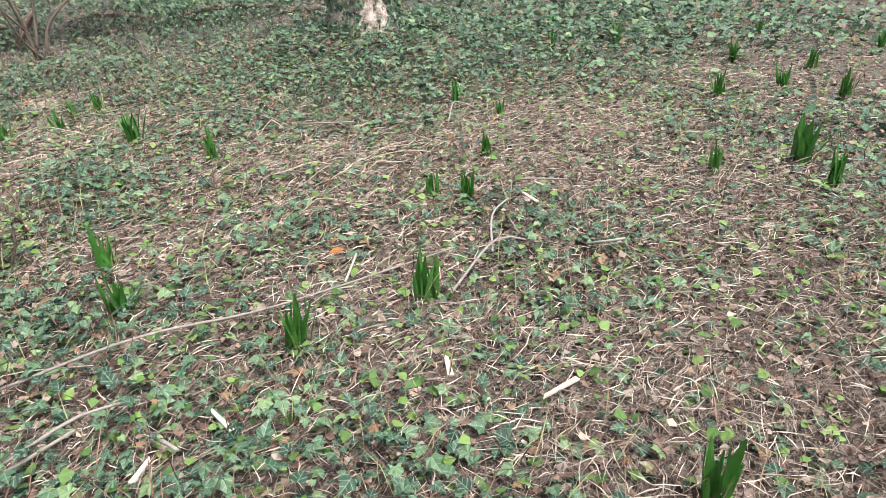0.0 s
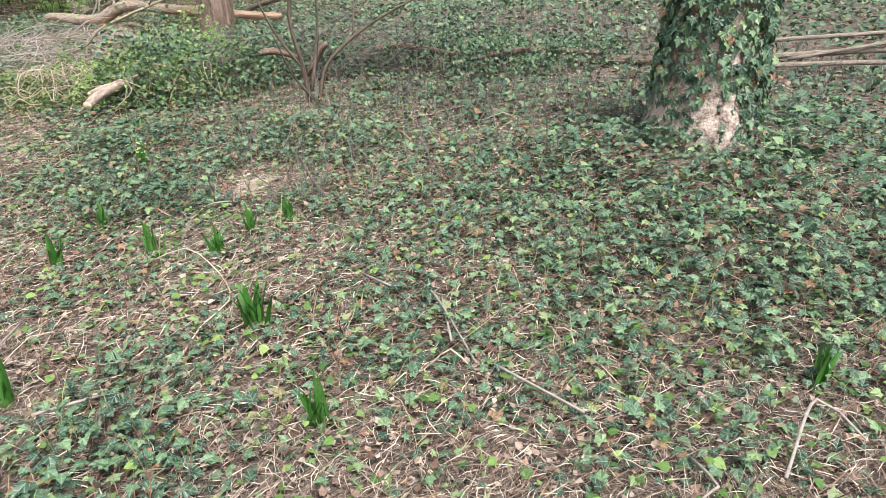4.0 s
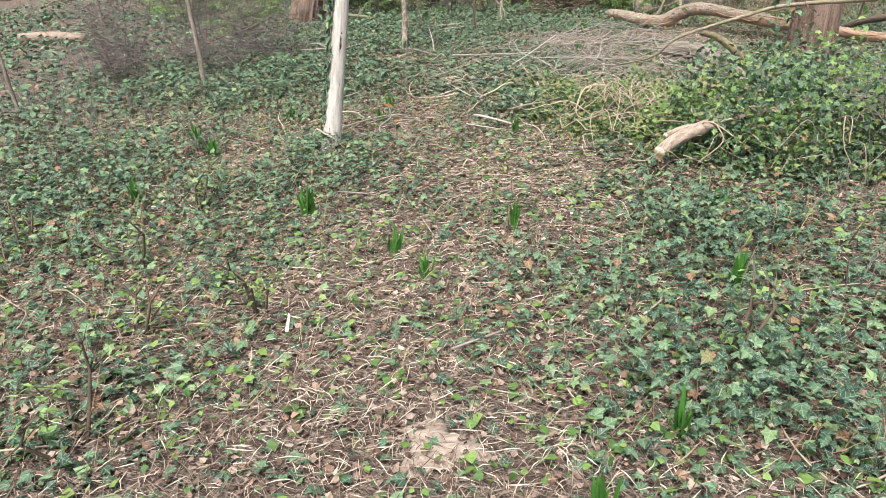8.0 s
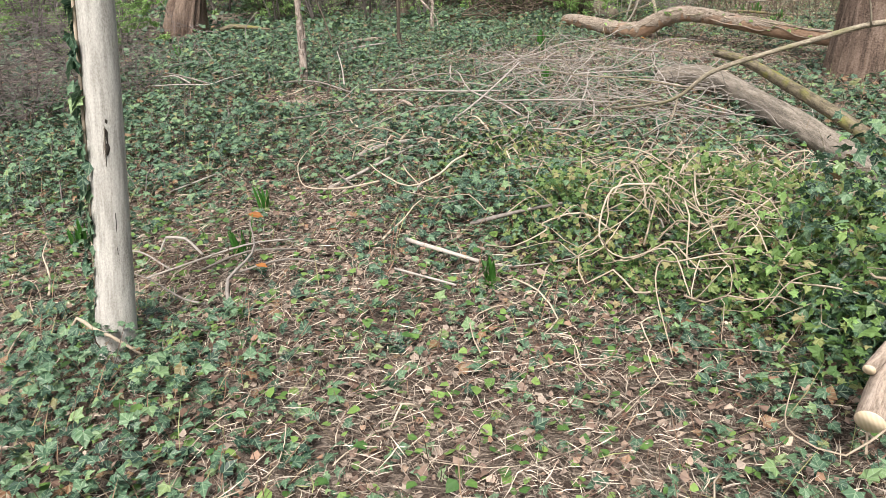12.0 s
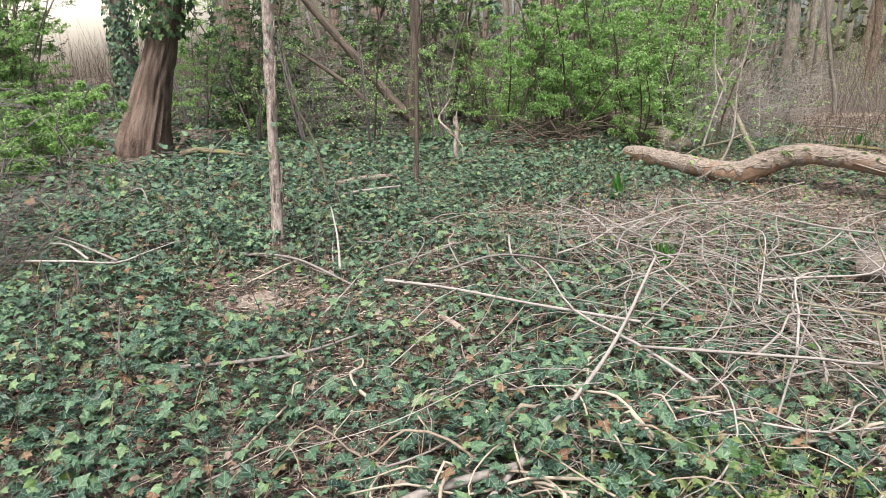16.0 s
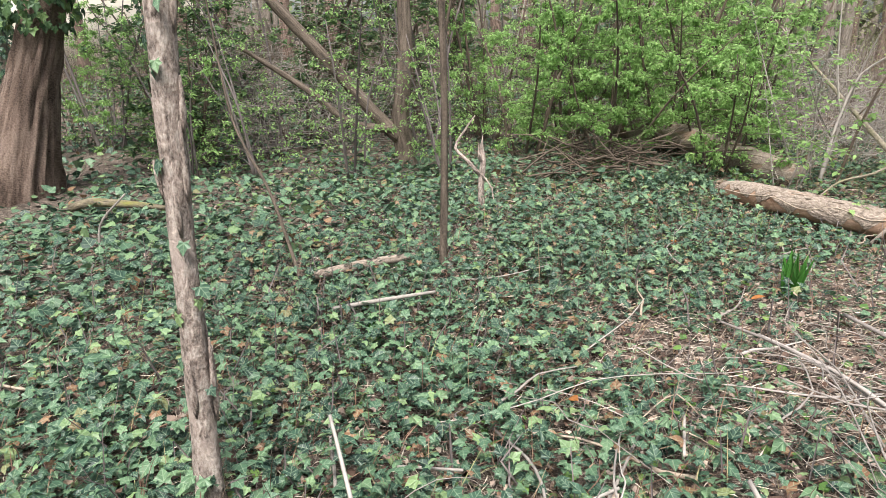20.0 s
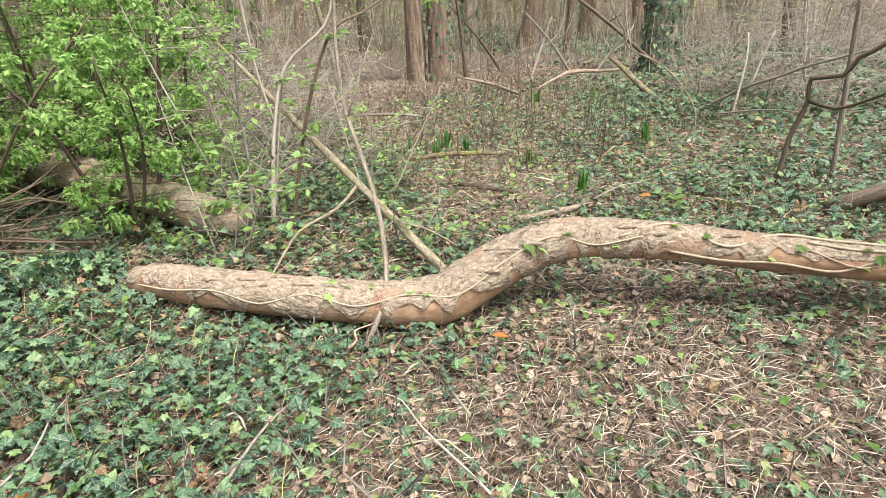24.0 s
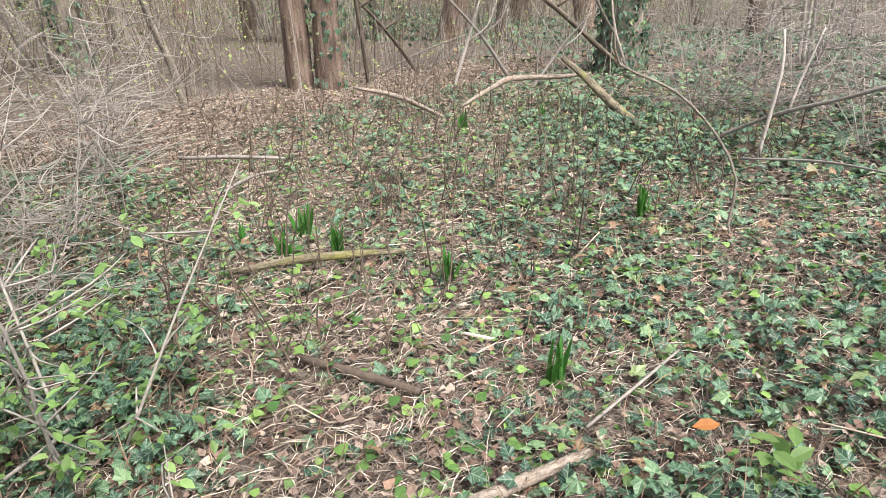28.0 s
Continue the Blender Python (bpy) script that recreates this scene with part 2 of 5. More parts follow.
def plain_wood(name, dark, light, scale=25):
    m, n, p = shader(name, 0.85, 0.2)
    g = n.nodes.new("ShaderNodeNewGeometry")
    info = n.nodes.new("ShaderNodeObjectInfo")
    both, part_of = n.nodes.new("ShaderNodeMath"), n.nodes.new("ShaderNodeMath")
    both.operation, part_of.operation = "ADD", "FRACT"
    n.links.new(g.outputs["Random Per Island"], both.inputs[0])
    n.links.new(info.outputs["Random"], both.inputs[1])
    n.links.new(both.outputs[0], part_of.inputs[0])
    col = mixed(n, part_of.outputs[0], dark, light)
    f = grain(n, scale, 5, place(n), 0.7)
    col = mixed(n, 0.4, col, ramp(n, f, [(0.3, dark), (0.7, light)]))
    n.links.new(col, p.inputs["Base Color"])
    bumped(n, p, f, 0.4, 0.004)
    return m


def sawn():
    m, n, p = shader("sawn_wood", 0.8, 0.2)
    w = n.nodes.new("ShaderNodeTexWave")
    w.wave_type, w.rings_direction = "RINGS", "SPHERICAL"
    w.inputs["Scale"].default_value, w.inputs["Distortion"].default_value = 60, 1.5
    n.links.new(place(n), w.inputs["Vector"])
    n.links.new(ramp(n, w.outputs["Fac"], [(0, (.56, .45, .32)), (1, (.64, .53, .39))]), p.inputs["Base Color"])
    return m


IVY = leafy("ivy_leaf", [(0, (.018, .045, .034)), (.3, (.05, .108, .072)), (.62, (.1, .185, .112)), (.85, (.16, .265, .145)), (.95, (.24, .34, .15)), (.97, (.2, .1, .058)), (1, (.32, .18, .11))], .5, .4, .2, True)
IVY_PALE = leafy("ivy_leaf_wilted", [(0, (.06, .13, .045)), (.45, (.14, .23, .075)), (.8, (.27, .31, .12)), (1, (.38, .3, .18))], .6, .3, .25)
FRESH = leafy("fresh_leaf", [(0, (.2, .33, .11)), (.5, (.38, .56, .21)), (1, (.58, .72, .36))], .5, .35, .66)
HERB = leafy("herb_leaf", [(0, (.07, .16, .045)), (.6, (.16, .285, .075)), (1, (.28, .42, .12))], .55, .35, .3)
EVERGREEN = leafy("evergreen_leaf", [(0, (.035, .075, .035)), (.5, (.085, .16, .065)), (1, (.2, .3, .11))], .5, .35, .35)
BLADE = leafy("daffodil_blade", [(0, (.035, .12, .022)), (.6, (.065, .2, .036)), (1, (.12, .28, .055))], .45, .35, .25)
DEAD = leafy("dead_leaf", [(0, (.055, .037, .032)), (.3, (.18, .108, .088)), (.6, (.32, .222, .19)), (.86, (.46, .37, .33)), (.93, (.36, .2, .14)), (1, (.66, .57, .5))], .8, .2, .15)
STRAW = leafy("dry_stalk", [(0, (.06, .043, .037)), (.35, (.2, .146, .126)), (.7, (.4, .325, .29)), (1, (.7, .62, .56))], .8, .2, 0)
LEAF_STEM = leafy("leaf_stem", [(0, (.06, .033, .025)), (.5, (.19, .1, .073)), (.85, (.3, .2, .14)), (1, (.3, .34, .15))], .7, .3, 0)
TWIG = plain_wood("dry_twig", (.1, .086, .077), (.42, .38, .343), 40)
TWIG_MID = plain_wood("brown_twig", (.065, .053, .052), (.22, .187, .18), 40)
TWIG_DARK = plain_wood("dark_twig", (.045, .034, .028), (.17, .13, .1), 40)
BRUSH = plain_wood("cut_branch_bark", (.1, .085, .077), (.42, .375, .34), 40)
VINE = plain_wood("ivy_vine", (.2, .155, .115), (.48, .405, .32), 40)
SAWN = sawn()
BARK_WHITE = bark("bleached_trunk", (.27, .252, .23), (.45, .428, .4), (.59, .567, .535), 5, 60, .006)
BARK_FLAKE = bark("flaky_bark", (.07, .05, .042), (.34, .255, .215), (.64, .55, .49), 14, 44, .02, (.52, .42, .37))
BARK_RED = bark("red_brown_bark", (.03, .02, .016), (.19, .13, .102), (.37, .275, .225), 2.2, 42, .04)
BARK_LOG = cracked("fallen_log_bark")
BARK_GREY = bark("grey_bark", (.07, .06, .05), (.19, .16, .132), (.34, .295, .25), 4, 30, .01)
BARK_DARK = bark("dark_bark", (.03, .024, .02), (.1, .078, .06), (.19, .15, .12), 4, 40, .006)
BARK_MOSS = bark("mossy_bark", (.05, .042, .032), (.14, .115, .08), (.26, .22, .15), 8, 30, .01, (.19, .185, .05))
BARK_SMOOTH = bark("smooth_limb_bark", (.13, .1, .08), (.3, .235, .19), (.43, .355, .3), 8, 25, .005, (.24, .185, .15))
BARK_BARE = bark("barkless_wood", (.15, .088, .056), (.27, .172, .115), (.37, .255, .185), 3, 14, .004)
BARK_DEAD = bark("dead_branch_bark", (.1, .082, .06), (.24, .2, .152), (.38, .33, .26), 12, 40, .008, (.17, .165, .085))
HOLLOW = plain_wood("rotten_hollow", (.016, .013, .011), (.08, .066, .056), 60)


# ---- geometry ----
def link_mesh(name, verts, flat, starts, material, uv=None, smooth=True):
    me = bpy.data.meshes.new(name)
    verts = np.asarray(verts, np.float32)
    me.vertices.add(len(verts))
    me.vertices.foreach_set("co", verts.ravel())
    me.loops.add(len(flat))
    me.loops.foreach_set("vertex_index", np.asarray(flat, np.int32))
    me.polygons.add(len(starts))
    me.polygons.foreach_set("loop_start", np.asarray(starts, np.int32))
    me.update(calc_edges=True)
    if uv is not None:
        me.uv_layers.new(name="UVMap").data.foreach_set("uv", np.asarray(uv, np.float32).ravel())
    me.polygons.foreach_set("use_smooth", np.full(len(starts), smooth))
    me.materials.append(material)
    return me


def spline(points, step):
    """Points along a smooth curve through the given ones, about step metres apart; further columns glide along."""
    p = np.asarray(points, float)
    p = np.vstack([2 * p[0] - p[1], p, 2 * p[-1] - p[-2]])
    out = []
    for a, b, c, d in zip(p, p[1:], p[2:], p[3:]):
        n = max(2, int(np.linalg.norm((c - b)[:3]) / step))
        t = np.linspace(0, 1, n, endpoint=False)[:, None]
        out.append(0.5 * (2 * b + (c - a) * t + (2 * a - 5 * b + 4 * c - d) * t**2 + (3 * b - a - 3 * c + d) * t**3))
    return np.vstack(out + [p[-2:-1]])


def tube(points, sides=8, step=0.1, relief=None, raw=False):
    """A stem through rows of x, y, z, radius: verts, corner list, starts and texture places."""
    p = np.asarray(points, float) if raw else spline(points, step)
    c, r = p[:, :3], np.maximum(p[:, 3], 0.0008)
    way = np.gradient(c, axis=0)
    way /= np.linalg.norm(way, axis=1)[:, None] + 1e-9
    side = np.cross(way[0], (0.31, 0.9, 0.2))
    side /= np.linalg.norm(side)
    sides_at = []
    for w in way:
        side = side - w * (side @ w)
        side /= np.linalg.norm(side) + 1e-9
        sides_at.append(side)
    u = np.array(sides_at)
    v = np.cross(way, u)
    th = np.linspace(0, 2 * math.pi, sides, endpoint=False)
    length = np.r_[0, np.cumsum(np.linalg.norm(np.diff(c, axis=0), axis=1))]
    rad = r[:, None] * np.ones(sides)
    if relief:
        rad = rad * relief(th[None, :], length[:, None])
    verts = c[:, None] + rad[..., None] * (u[:, None] * np.cos(th)[:, None] + v[:, None] * np.sin(th)[:, None])
    n = len(c)
    i, j = np.meshgrid(np.arange(n - 1), np.arange(sides), indexing="ij")
    k = (j + 1) % sides
    quads = np.stack([i * sides + j, i * sides + k, (i + 1) * sides + k, (i + 1) * sides + j], -1).reshape(-1, 4)
    girth = 2 * math.pi * float(r.mean()) / sides
    uv = np.stack([np.stack([a * girth, length[b]], -1) for a, b in ((j, i), (j + 1, i), (j + 1, i + 1), (j, i + 1))], 2).reshape(-1, 2)
    caps = np.r_[np.arange(sides)[::-1], (n - 1) * sides + np.arange(sides)]
    flat = np.r_[quads.ravel(), caps]
    starts = np.r_[np.arange(len(quads)) * 4, len(quads) * 4, len(quads) * 4 + sides]
    uv = np.vstack([uv, np.zeros((2 * sides, 2))])
    return verts.reshape(-1, 3), flat, starts, uv


def joined(pieces):
    """Several tubes as one set of arrays."""
    vs, fs, ss, us, nv, nf = [], [], [], [], 0, 0
    for v, f, s, u in pieces:
        vs.append(v), fs.append(f + nv), ss.append(s + nf), us.append(u)
        nv, nf = nv + len(v), nf + len(f)
    return np.vstack(vs), np.concatenate(fs), np.concatenate(ss), np.vstack(us)


def part(name, data, material, parent=None, label=""):
    """One mesh object, from arrays or a ready mesh, under a thing or a part."""
    me = data if isinstance(data, bpy.types.Mesh) else link_mesh(name, data[0], data[1], data[2], material, data[3])
    ob = new(name, me)
    if parent:
        ob.parent = parent
        ob.matrix_parent_inverse = parent.matrix_basis.inverted()
    if label:
        ob["label"] = label
    if name in ("upper_limbs", "ivy"):
        ob["kind"] = "stuff"
    return ob


def empty(name, x, y, z, label, category, group="", kind=""):
    ob = new(name)
    ob.location = (x, y, z)
    ob.empty_display_size = 0.1
    ob.matrix_basis = pose(x, y, z)
    return tagged(ob, label, category, group, kind)


def scatter(shape, tris, at, yaw, tilt, roll, size):
    """Many copies of a small leaf as one set of arrays. shape: rows of x, y, z with the stalk at the origin, along +y."""
    s, n = np.asarray(shape, float), len(at)
    cy, sy, ct, st, cr, sr = np.cos(yaw), np.sin(yaw), np.cos(tilt), np.sin(tilt), np.cos(roll), np.sin(roll)
    p = s[None] * np.asarray(size)[:, None, None]
    x, y, z = p[..., 0], p[..., 1], p[..., 2]
    x, z = x * cr[:, None] + z * sr[:, None], -x * sr[:, None] + z * cr[:, None]
    y, z = y * ct[:, None] - z * st[:, None], y * st[:, None] + z * ct[:, None]
    x, y = x * cy[:, None] - y * sy[:, None], x * sy[:, None] + y * cy[:, None]
    verts = np.stack([x, y, z], -1) + np.asarray(at)[:, None]
    f = (np.asarray(tris)[None] + (np.arange(n) * len(s))[:, None, None]).reshape(-1)
    return verts.reshape(-1, 3), f, np.arange(len(f) // 3) * 3, np.tile(s[np.asarray(tris).ravel(), :2], (n, 1))


# an ivy leaf with five lobes, folded a little along its rib
IVY_SHAPE = [(0, .06, .02), (.38, -.14, -.02), (.33, .12, .05), (.5, .37, -.04), (.28, .53, .05), (0, 1.0, -.14), (-.28, .53, .05), (-.5, .37, -.04), (-.33, .12, .05), (-.38, -.14, -.02)]
IVY_TRIS = [(0, k, k + 1) for k in range(1, 9)]
SLIP = [(0, 0, 0), (.27, .45, .09), (0, 1, -.06), (-.27, .45, .09)]
SLIP_TRIS = [(0, 1, 2), (0, 2, 3)]
IVY_FAR = [(0, -.08, 0), (.5, .16, -.04), (.33, .6, -.02), (0, 1, -.1), (-.33, .6, -.02), (-.5, .16, -.04)]
FAR_TRIS = [(0, 1, 2), (0, 2, 3), (0, 3, 4), (0, 4, 5)]
OVAL = [(0, 0, 0), (.22, .3, .06), (.24, .62, .03), (0, 1, -.1), (-.24, .62, .03), (-.22, .3, .06), (0, .45, -.02)]
OVAL_TRIS = [(6, a, b) for a, b in ((0, 1), (1, 2), (2, 3), (3, 4), (4, 5), (5, 0))]
CURLED = [(0, 0, .1), (.4, .3, .2), (.1, 1.05, .16), (-.26, .75, -.06), (-.44, .3, .16)]
CURLED_TRIS = [(0, 1, 4), (1, 3, 4), (1, 2, 3)]

rng = np.random.default_rng(7)


def rnd(a, b, n=None):
    return rng.uniform(a, b, n)


# ---- the ground: one sheet to the horizon ----
def stepped(lo, hi, fine, reach):
    inner = np.arange(lo, hi + fine / 2, fine)
    out, s, gap = [], hi, fine
    while s < reach:
        gap *= 1.22
        s += gap
        out.append(s - hi)
    out = np.array(out)
    return np.r_[lo - out[::-1], inner, hi + out]


gx, gy = stepped(-6.5, 8.0, 0.085, 900), stepped(-0.5, 23.5, 0.085, 900)
X, Y = np.meshgrid(gx, gy)
Z = height(X, Y)
nx, ny = len(gx), len(gy)
i, j = np.meshgrid(np.arange(ny - 1), np.arange(nx - 1), indexing="ij")
quads = np.stack([i * nx + j, i * nx + j + 1, (i + 1) * nx + j + 1, (i + 1) * nx + j], -1).reshape(-1, 4)
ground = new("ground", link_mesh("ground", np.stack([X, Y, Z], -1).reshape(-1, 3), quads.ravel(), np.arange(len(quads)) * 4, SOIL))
tagged(ground, "brown woodland soil under dead leaves and dry stalks", "ground", kind="structure")


def spread(n, x0, x1, y0, y1, weight):
    x, y = rnd(x0, x1, n), rnd(y0, y1, n)
    keep = rnd(0, 1, n) < weight(x, y)
    return x[keep], y[keep]


def near_path(x, y):
    """Thins what lies far from the line walked."""
    line = np.interp(y, [-2, 1, 3, 5, 9, 12, 15, 17, 24], [0, .2, 1.2, .6, -.8, -1.9, -.8, .8, 5])
    return np.exp(-np.maximum(np.abs(x - line) - 2.4, 0) / 2.2)


def leaf_carpet(name, count, area, weight, shape, tris, size, lift, material, label, category, tilt=(-.35, .5)):
    x, y = spread(count, *area, weight)
    n = len(x)
    z = height(x, y) + rnd(0.004, 1, n) ** 1.4 * lift(x, y)
    data = scatter(shape, tris, np.stack([x, y, z], -1), rnd(0, 6.283, n), rnd(*tilt, n), rnd(-.5, .5, n), rnd(*size, n) * np.interp(y, [0, 4, 8, 12, 15, 24], [1, 1.05, 1.05, 1.15, 1.15, 1.1]))
    ob = new(name, link_mesh(name, data[0], data[1], data[2], material, data[3], False))
    return tagged(ob, label, category, kind="stuff")


leaf_carpet("ivy_carpet", 600000, (-6.5, 7.5, .8, 21.5), lambda x, y: cover(x, y) * near_path(x, y),
            IVY_SHAPE, IVY_TRIS, (.016, .053), lambda x, y: .045 + .19 * np.clip(cover(x, y) - .2, 0, 1), IVY,
            "dark green ivy leaves covering the woodland ground", "ivy", (-.7, .7))
leaf_carpet("ground_herbs", 85000, (-5, 7, .5, 21), lambda x, y: (.3 + .7 * vnoise(x, y, .5, 44)) * np.interp(y, [10.5, 11.5, 16, 17.5], [1, .28, .28, 1.2]) * near_path(x, y) ** 1.2, IVY_FAR, FAR_TRIS,
            (.015, .042), lambda x, y: .06 + 0 * x, HERB, "small fresh green herb leaves between the ivy", "plant", (-.5, .4))
leaf_carpet("far_ivy", 230000, (-15, 14, 0, 33), lambda x, y: cover(x, y) * (1 - near_path(x, y)), IVY_FAR, FAR_TRIS,
            (.045, .085), lambda x, y: .05 + .12 * cover(x, y), IVY, "ivy leaves on the more distant woodland ground", "ivy", (-1.2, .7))
leaf_carpet("dead_leaves", 330000, (-6, 8, .3, 23), lambda x, y: (1.0 - .72 * cover(x, y)) * near_path(x, y) ** 1.3, CURLED, CURLED_TRIS,
            (.008, .036), lambda x, y: .025 + .05 * cover(x, y), DEAD, "dry brown fallen leaves on the soil", "leaf litter", (-.7, .7))


def stalks(name, count, area, weight, length, width, material, label, category, rise=.05):
    """Dry stalks and needles lying on the soil: thin bent slips."""
    x, y = spread(count, *area, weight)
    n = len(x)
    L, yaw, w, bend = rnd(*length, n), rnd(0, 6.283, n), rnd(*width, n), rng.normal(0, .07, n)
    d = np.stack([np.cos(yaw), np.sin(yaw)], -1)
    s = np.stack([-d[:, 1], d[:, 0]], -1)
    z0 = height(x, y) + .006 + rnd(0, .035, n)
    up = np.abs(rng.normal(0, rise, n))
    ends = [np.c_[np.stack([x, y], -1), z0], np.c_[np.stack([x, y], -1) + d * L[:, None], z0 + up * 2 * L]]
    mid = np.stack([x, y], -1) + d * (L * .5)[:, None] + s * (bend * L)[:, None]
    left, right = (np.c_[mid + s * (sg * w)[:, None], z0 + up * L + .004 + sg * w * .6] for sg in (-1, 1))
    verts = np.stack([ends[0], left, ends[1], right], 1).reshape(-1, 3)
    flat = np.arange(4 * n)
    ob = new(name, link_mesh(name, verts, flat, np.arange(len(flat) // 4) * 4, material, None, False))
    return tagged(ob, label, category, kind="stuff")


stalks("dry_stalks", 1300000, (-6, 8, .3, 23), lambda x, y: (1.05 - .8 * cover(x, y)) * near_path(x, y) ** 1.7, (.015, .14), (.0006, .0017), STRAW,
       "straw-coloured dry stalks and needles on the soil", "leaf litter")
stalks("ivy_stems", 270000, (-6, 8, .3, 22), lambda x, y: (.15 + .8 * cover(x, y)) * near_path(x, y) ** 1.7, (.03, .15), (.0008, .002), LEAF_STEM,
       "thin red-brown leaf stems standing among the ivy", "ivy", .45)


def runners(name, count, area, weight, material, label, category, r=(.0015, .0045), length=(.25, 1.3), lift=.03):
    pieces = []
    x, y = spread(count, *area, weight)
    for x0, y0 in zip(x, y):
        a, L, rr = rnd(0, 6.283), rnd(*length), rnd(*r)
        pts = []
        for k in range(7):
            pts.append((x0, y0, float(height(x0, y0)) + .01 + rnd(0, lift) * (1 + (k % 3)), rr * (1 - .06 * k)))
            a += rnd(-.8, .8)
            x0, y0 = x0 + math.cos(a) * L / 6, y0 + math.sin(a) * L / 6
        pieces.append(tube(pts, 4, .08))
    ob = new(name, link_mesh(name, *joined(pieces)[:3], material))
    return tagged(ob, label, category, kind="stuff")


runners("ivy_runners", 650, (-5.5, 7, .5, 21), lambda x, y: near_path(x, y) * .6, VINE, "pale woody ivy runners trailing over the ground", "vine")


def bare_patch(x, y, r, seed):
    """A low pale scrape of earth."""
    g = np.random.default_rng(seed)
    rings, sides = 9, 40
    u, th = np.meshgrid(np.linspace(0.02, 1, rings), np.linspace(0, 2 * math.pi, sides, endpoint=False), indexing="ij")
    rr = r * u * (1 + .25 * np.sin(th * 3 + seed) + .15 * np.sin(th * 7 + seed * 2))
    px, py = x + rr * np.cos(th), y + rr * np.sin(th) * .8
    pz = height(px, py) + .03 * (1 - u**2) - .012 * u**4 + g.normal(0, .0035, u.shape)
    i, j = np.meshgrid(np.arange(rings - 1), np.arange(sides), indexing="ij")
    k = (j + 1) % sides
    q = np.stack([i * sides + j, (i + 1) * sides + j, (i + 1) * sides + k, i * sides + k], -1).reshape(-1, 4)
    flat = np.r_[q.ravel(), np.arange(sides)]
    starts = np.r_[np.arange(len(q)) * 4, len(q) * 4]
    ob = new("bare_soil", link_mesh("bare_soil", np.stack([px, py, pz], -1).reshape(-1, 3), flat, starts, EARTH))
    return tagged(ob, "scrape of pale bare earth among the litter", "soil", kind="structure")


EARTH = plain_wood("pale_earth", (.13, .102, .082), (.33, .275, .23), 60)
for k, (x, y, r) in enumerate(((0.0, 6.33, .15), (1.65, 6.95, .2), (-2.8, 13.2, .19))):
    bare_patch(x, y, r, k + 1)


# ---- trees and logs ----
def furrows(k, deep, seed=0, swell=.06):
    def f(th, s):
        a = np.sin(th * k + 2.2 * np.sin(s * 1.7 + seed) + 1.3 * np.sin(th * 3 + seed))
        b = np.sin(th * (k * 2 + 1) + 3 * np.sin(s * 2.9 + seed * 2))
        return 1 + deep * (.7 * np.abs(a) + .3 * b) + swell * np.sin(th * 3 + s * .8 + seed)
    return f


def rough_log(seed, deep=.05):
    def f(th, s):
        return 1 + deep * np.sin(th * 3 + s * 3.1 + seed) + deep * .6 * np.sin(th * 7 + s * 11 + seed) + deep * .5 * np.sin(th * 11 - s * 23 + seed * 3)
    return f


def limbs(thing, name, spots, material, sides=6):
    for pts in spots:
        part(name, tube(pts, sides, .12), material, thing)


def crown_twigs(trunk_top, spread_r, count, seed, low):
    """Bare upper limbs of a tree, with their twigs."""
    r = np.random.default_rng(seed)
    x, y, z = trunk_top
    out = []
    for _ in range(count):
        z0 = r.uniform(low, z)
        a, L = r.uniform(0, 6.283), r.uniform(.5, 1) * spread_r
        tip = (x + math.cos(a) * L, y + math.sin(a) * L, z0 + L * r.uniform(.4, 1.1))
        mid = (x + math.cos(a + .2) * L * .45, y + math.sin(a + .2) * L * .45, z0 + L * .3)
        out.append(tube([(x, y, z0, .035), (*mid, .022), (*tip, .006)], 3, .9))
        for _ in range(4):
            b = a + r.uniform(-1, 1)
            q = np.array(mid) + (np.array(tip) - mid) * r.uniform(0, .9)
            e = q + np.array((math.cos(b), math.sin(b), r.uniform(.2, .9))) * r.uniform(.3, .9)
            out.append(tube([(*q, .01), (*((q + e) / 2 + r.uniform(-.08, .08, 3)), .006), (*e, .002)], 3, .9))
    return joined(out)


def climbing_ivy(n, curve, r0, z0, z1, seed, sector=(0, 6.283), size=(.04, .08), out=.05):
    """Leaves that cling to a stem: curve gives its centre at a height."""
    r = np.random.default_rng(seed)
    z, a = r.uniform(z0, z1, n), r.uniform(*sector, n)
    cx, cy = curve(z)
    d = r0(z) + r.uniform(.0, out, n)
    at = np.stack([cx + np.cos(a) * d, cy + np.sin(a) * d, z], -1)
    return scatter(IVY_SHAPE, IVY_TRIS, at, a + math.pi / 2 + r.uniform(-.6, .6, n) + math.pi, r.uniform(-1.7, -.7, n), r.uniform(-.6, .6, n), r.uniform(*size, n))


def leaves_mesh(name, data, material):
    return link_mesh(name, data[0], data[1], data[2], material, data[3], False)


# the bleached dead trunk with ivy up one side
bx, by = -1.869, 9.279
tree = empty("dead_tree", bx, by, 0, "bleached pale grey dead tree trunk with ivy up one side", "tree")
lean = lambda z: (bx + .144 * z - .012 * z * z, by + .154 * z - .014 * z * z)
part("trunk", tube([(*lean(z), z, r) for z, r in ((-.1, .085), (.1, .07), (.5, .061), (1.2, .058), (2.2, .056), (4, .048), (7, .025))], 28, .1,
                   lambda th, s: 1 + .03 * np.sin(th * 2 + s * 2.5) + .012 * np.sin(th * 9 + s * 5)), BARK_WHITE, tree)
g = np.random.default_rng(17)
slit = [(lean(z)[0] + .034 + g.normal(0, .0025), lean(z)[1] - .043, z, .0085 * math.sin(math.pi * min(1, max(.05, (z - .69) / .19))) ** .5 * g.uniform(.7, 1.15)) for z in np.arange(.695, .878, .012)]
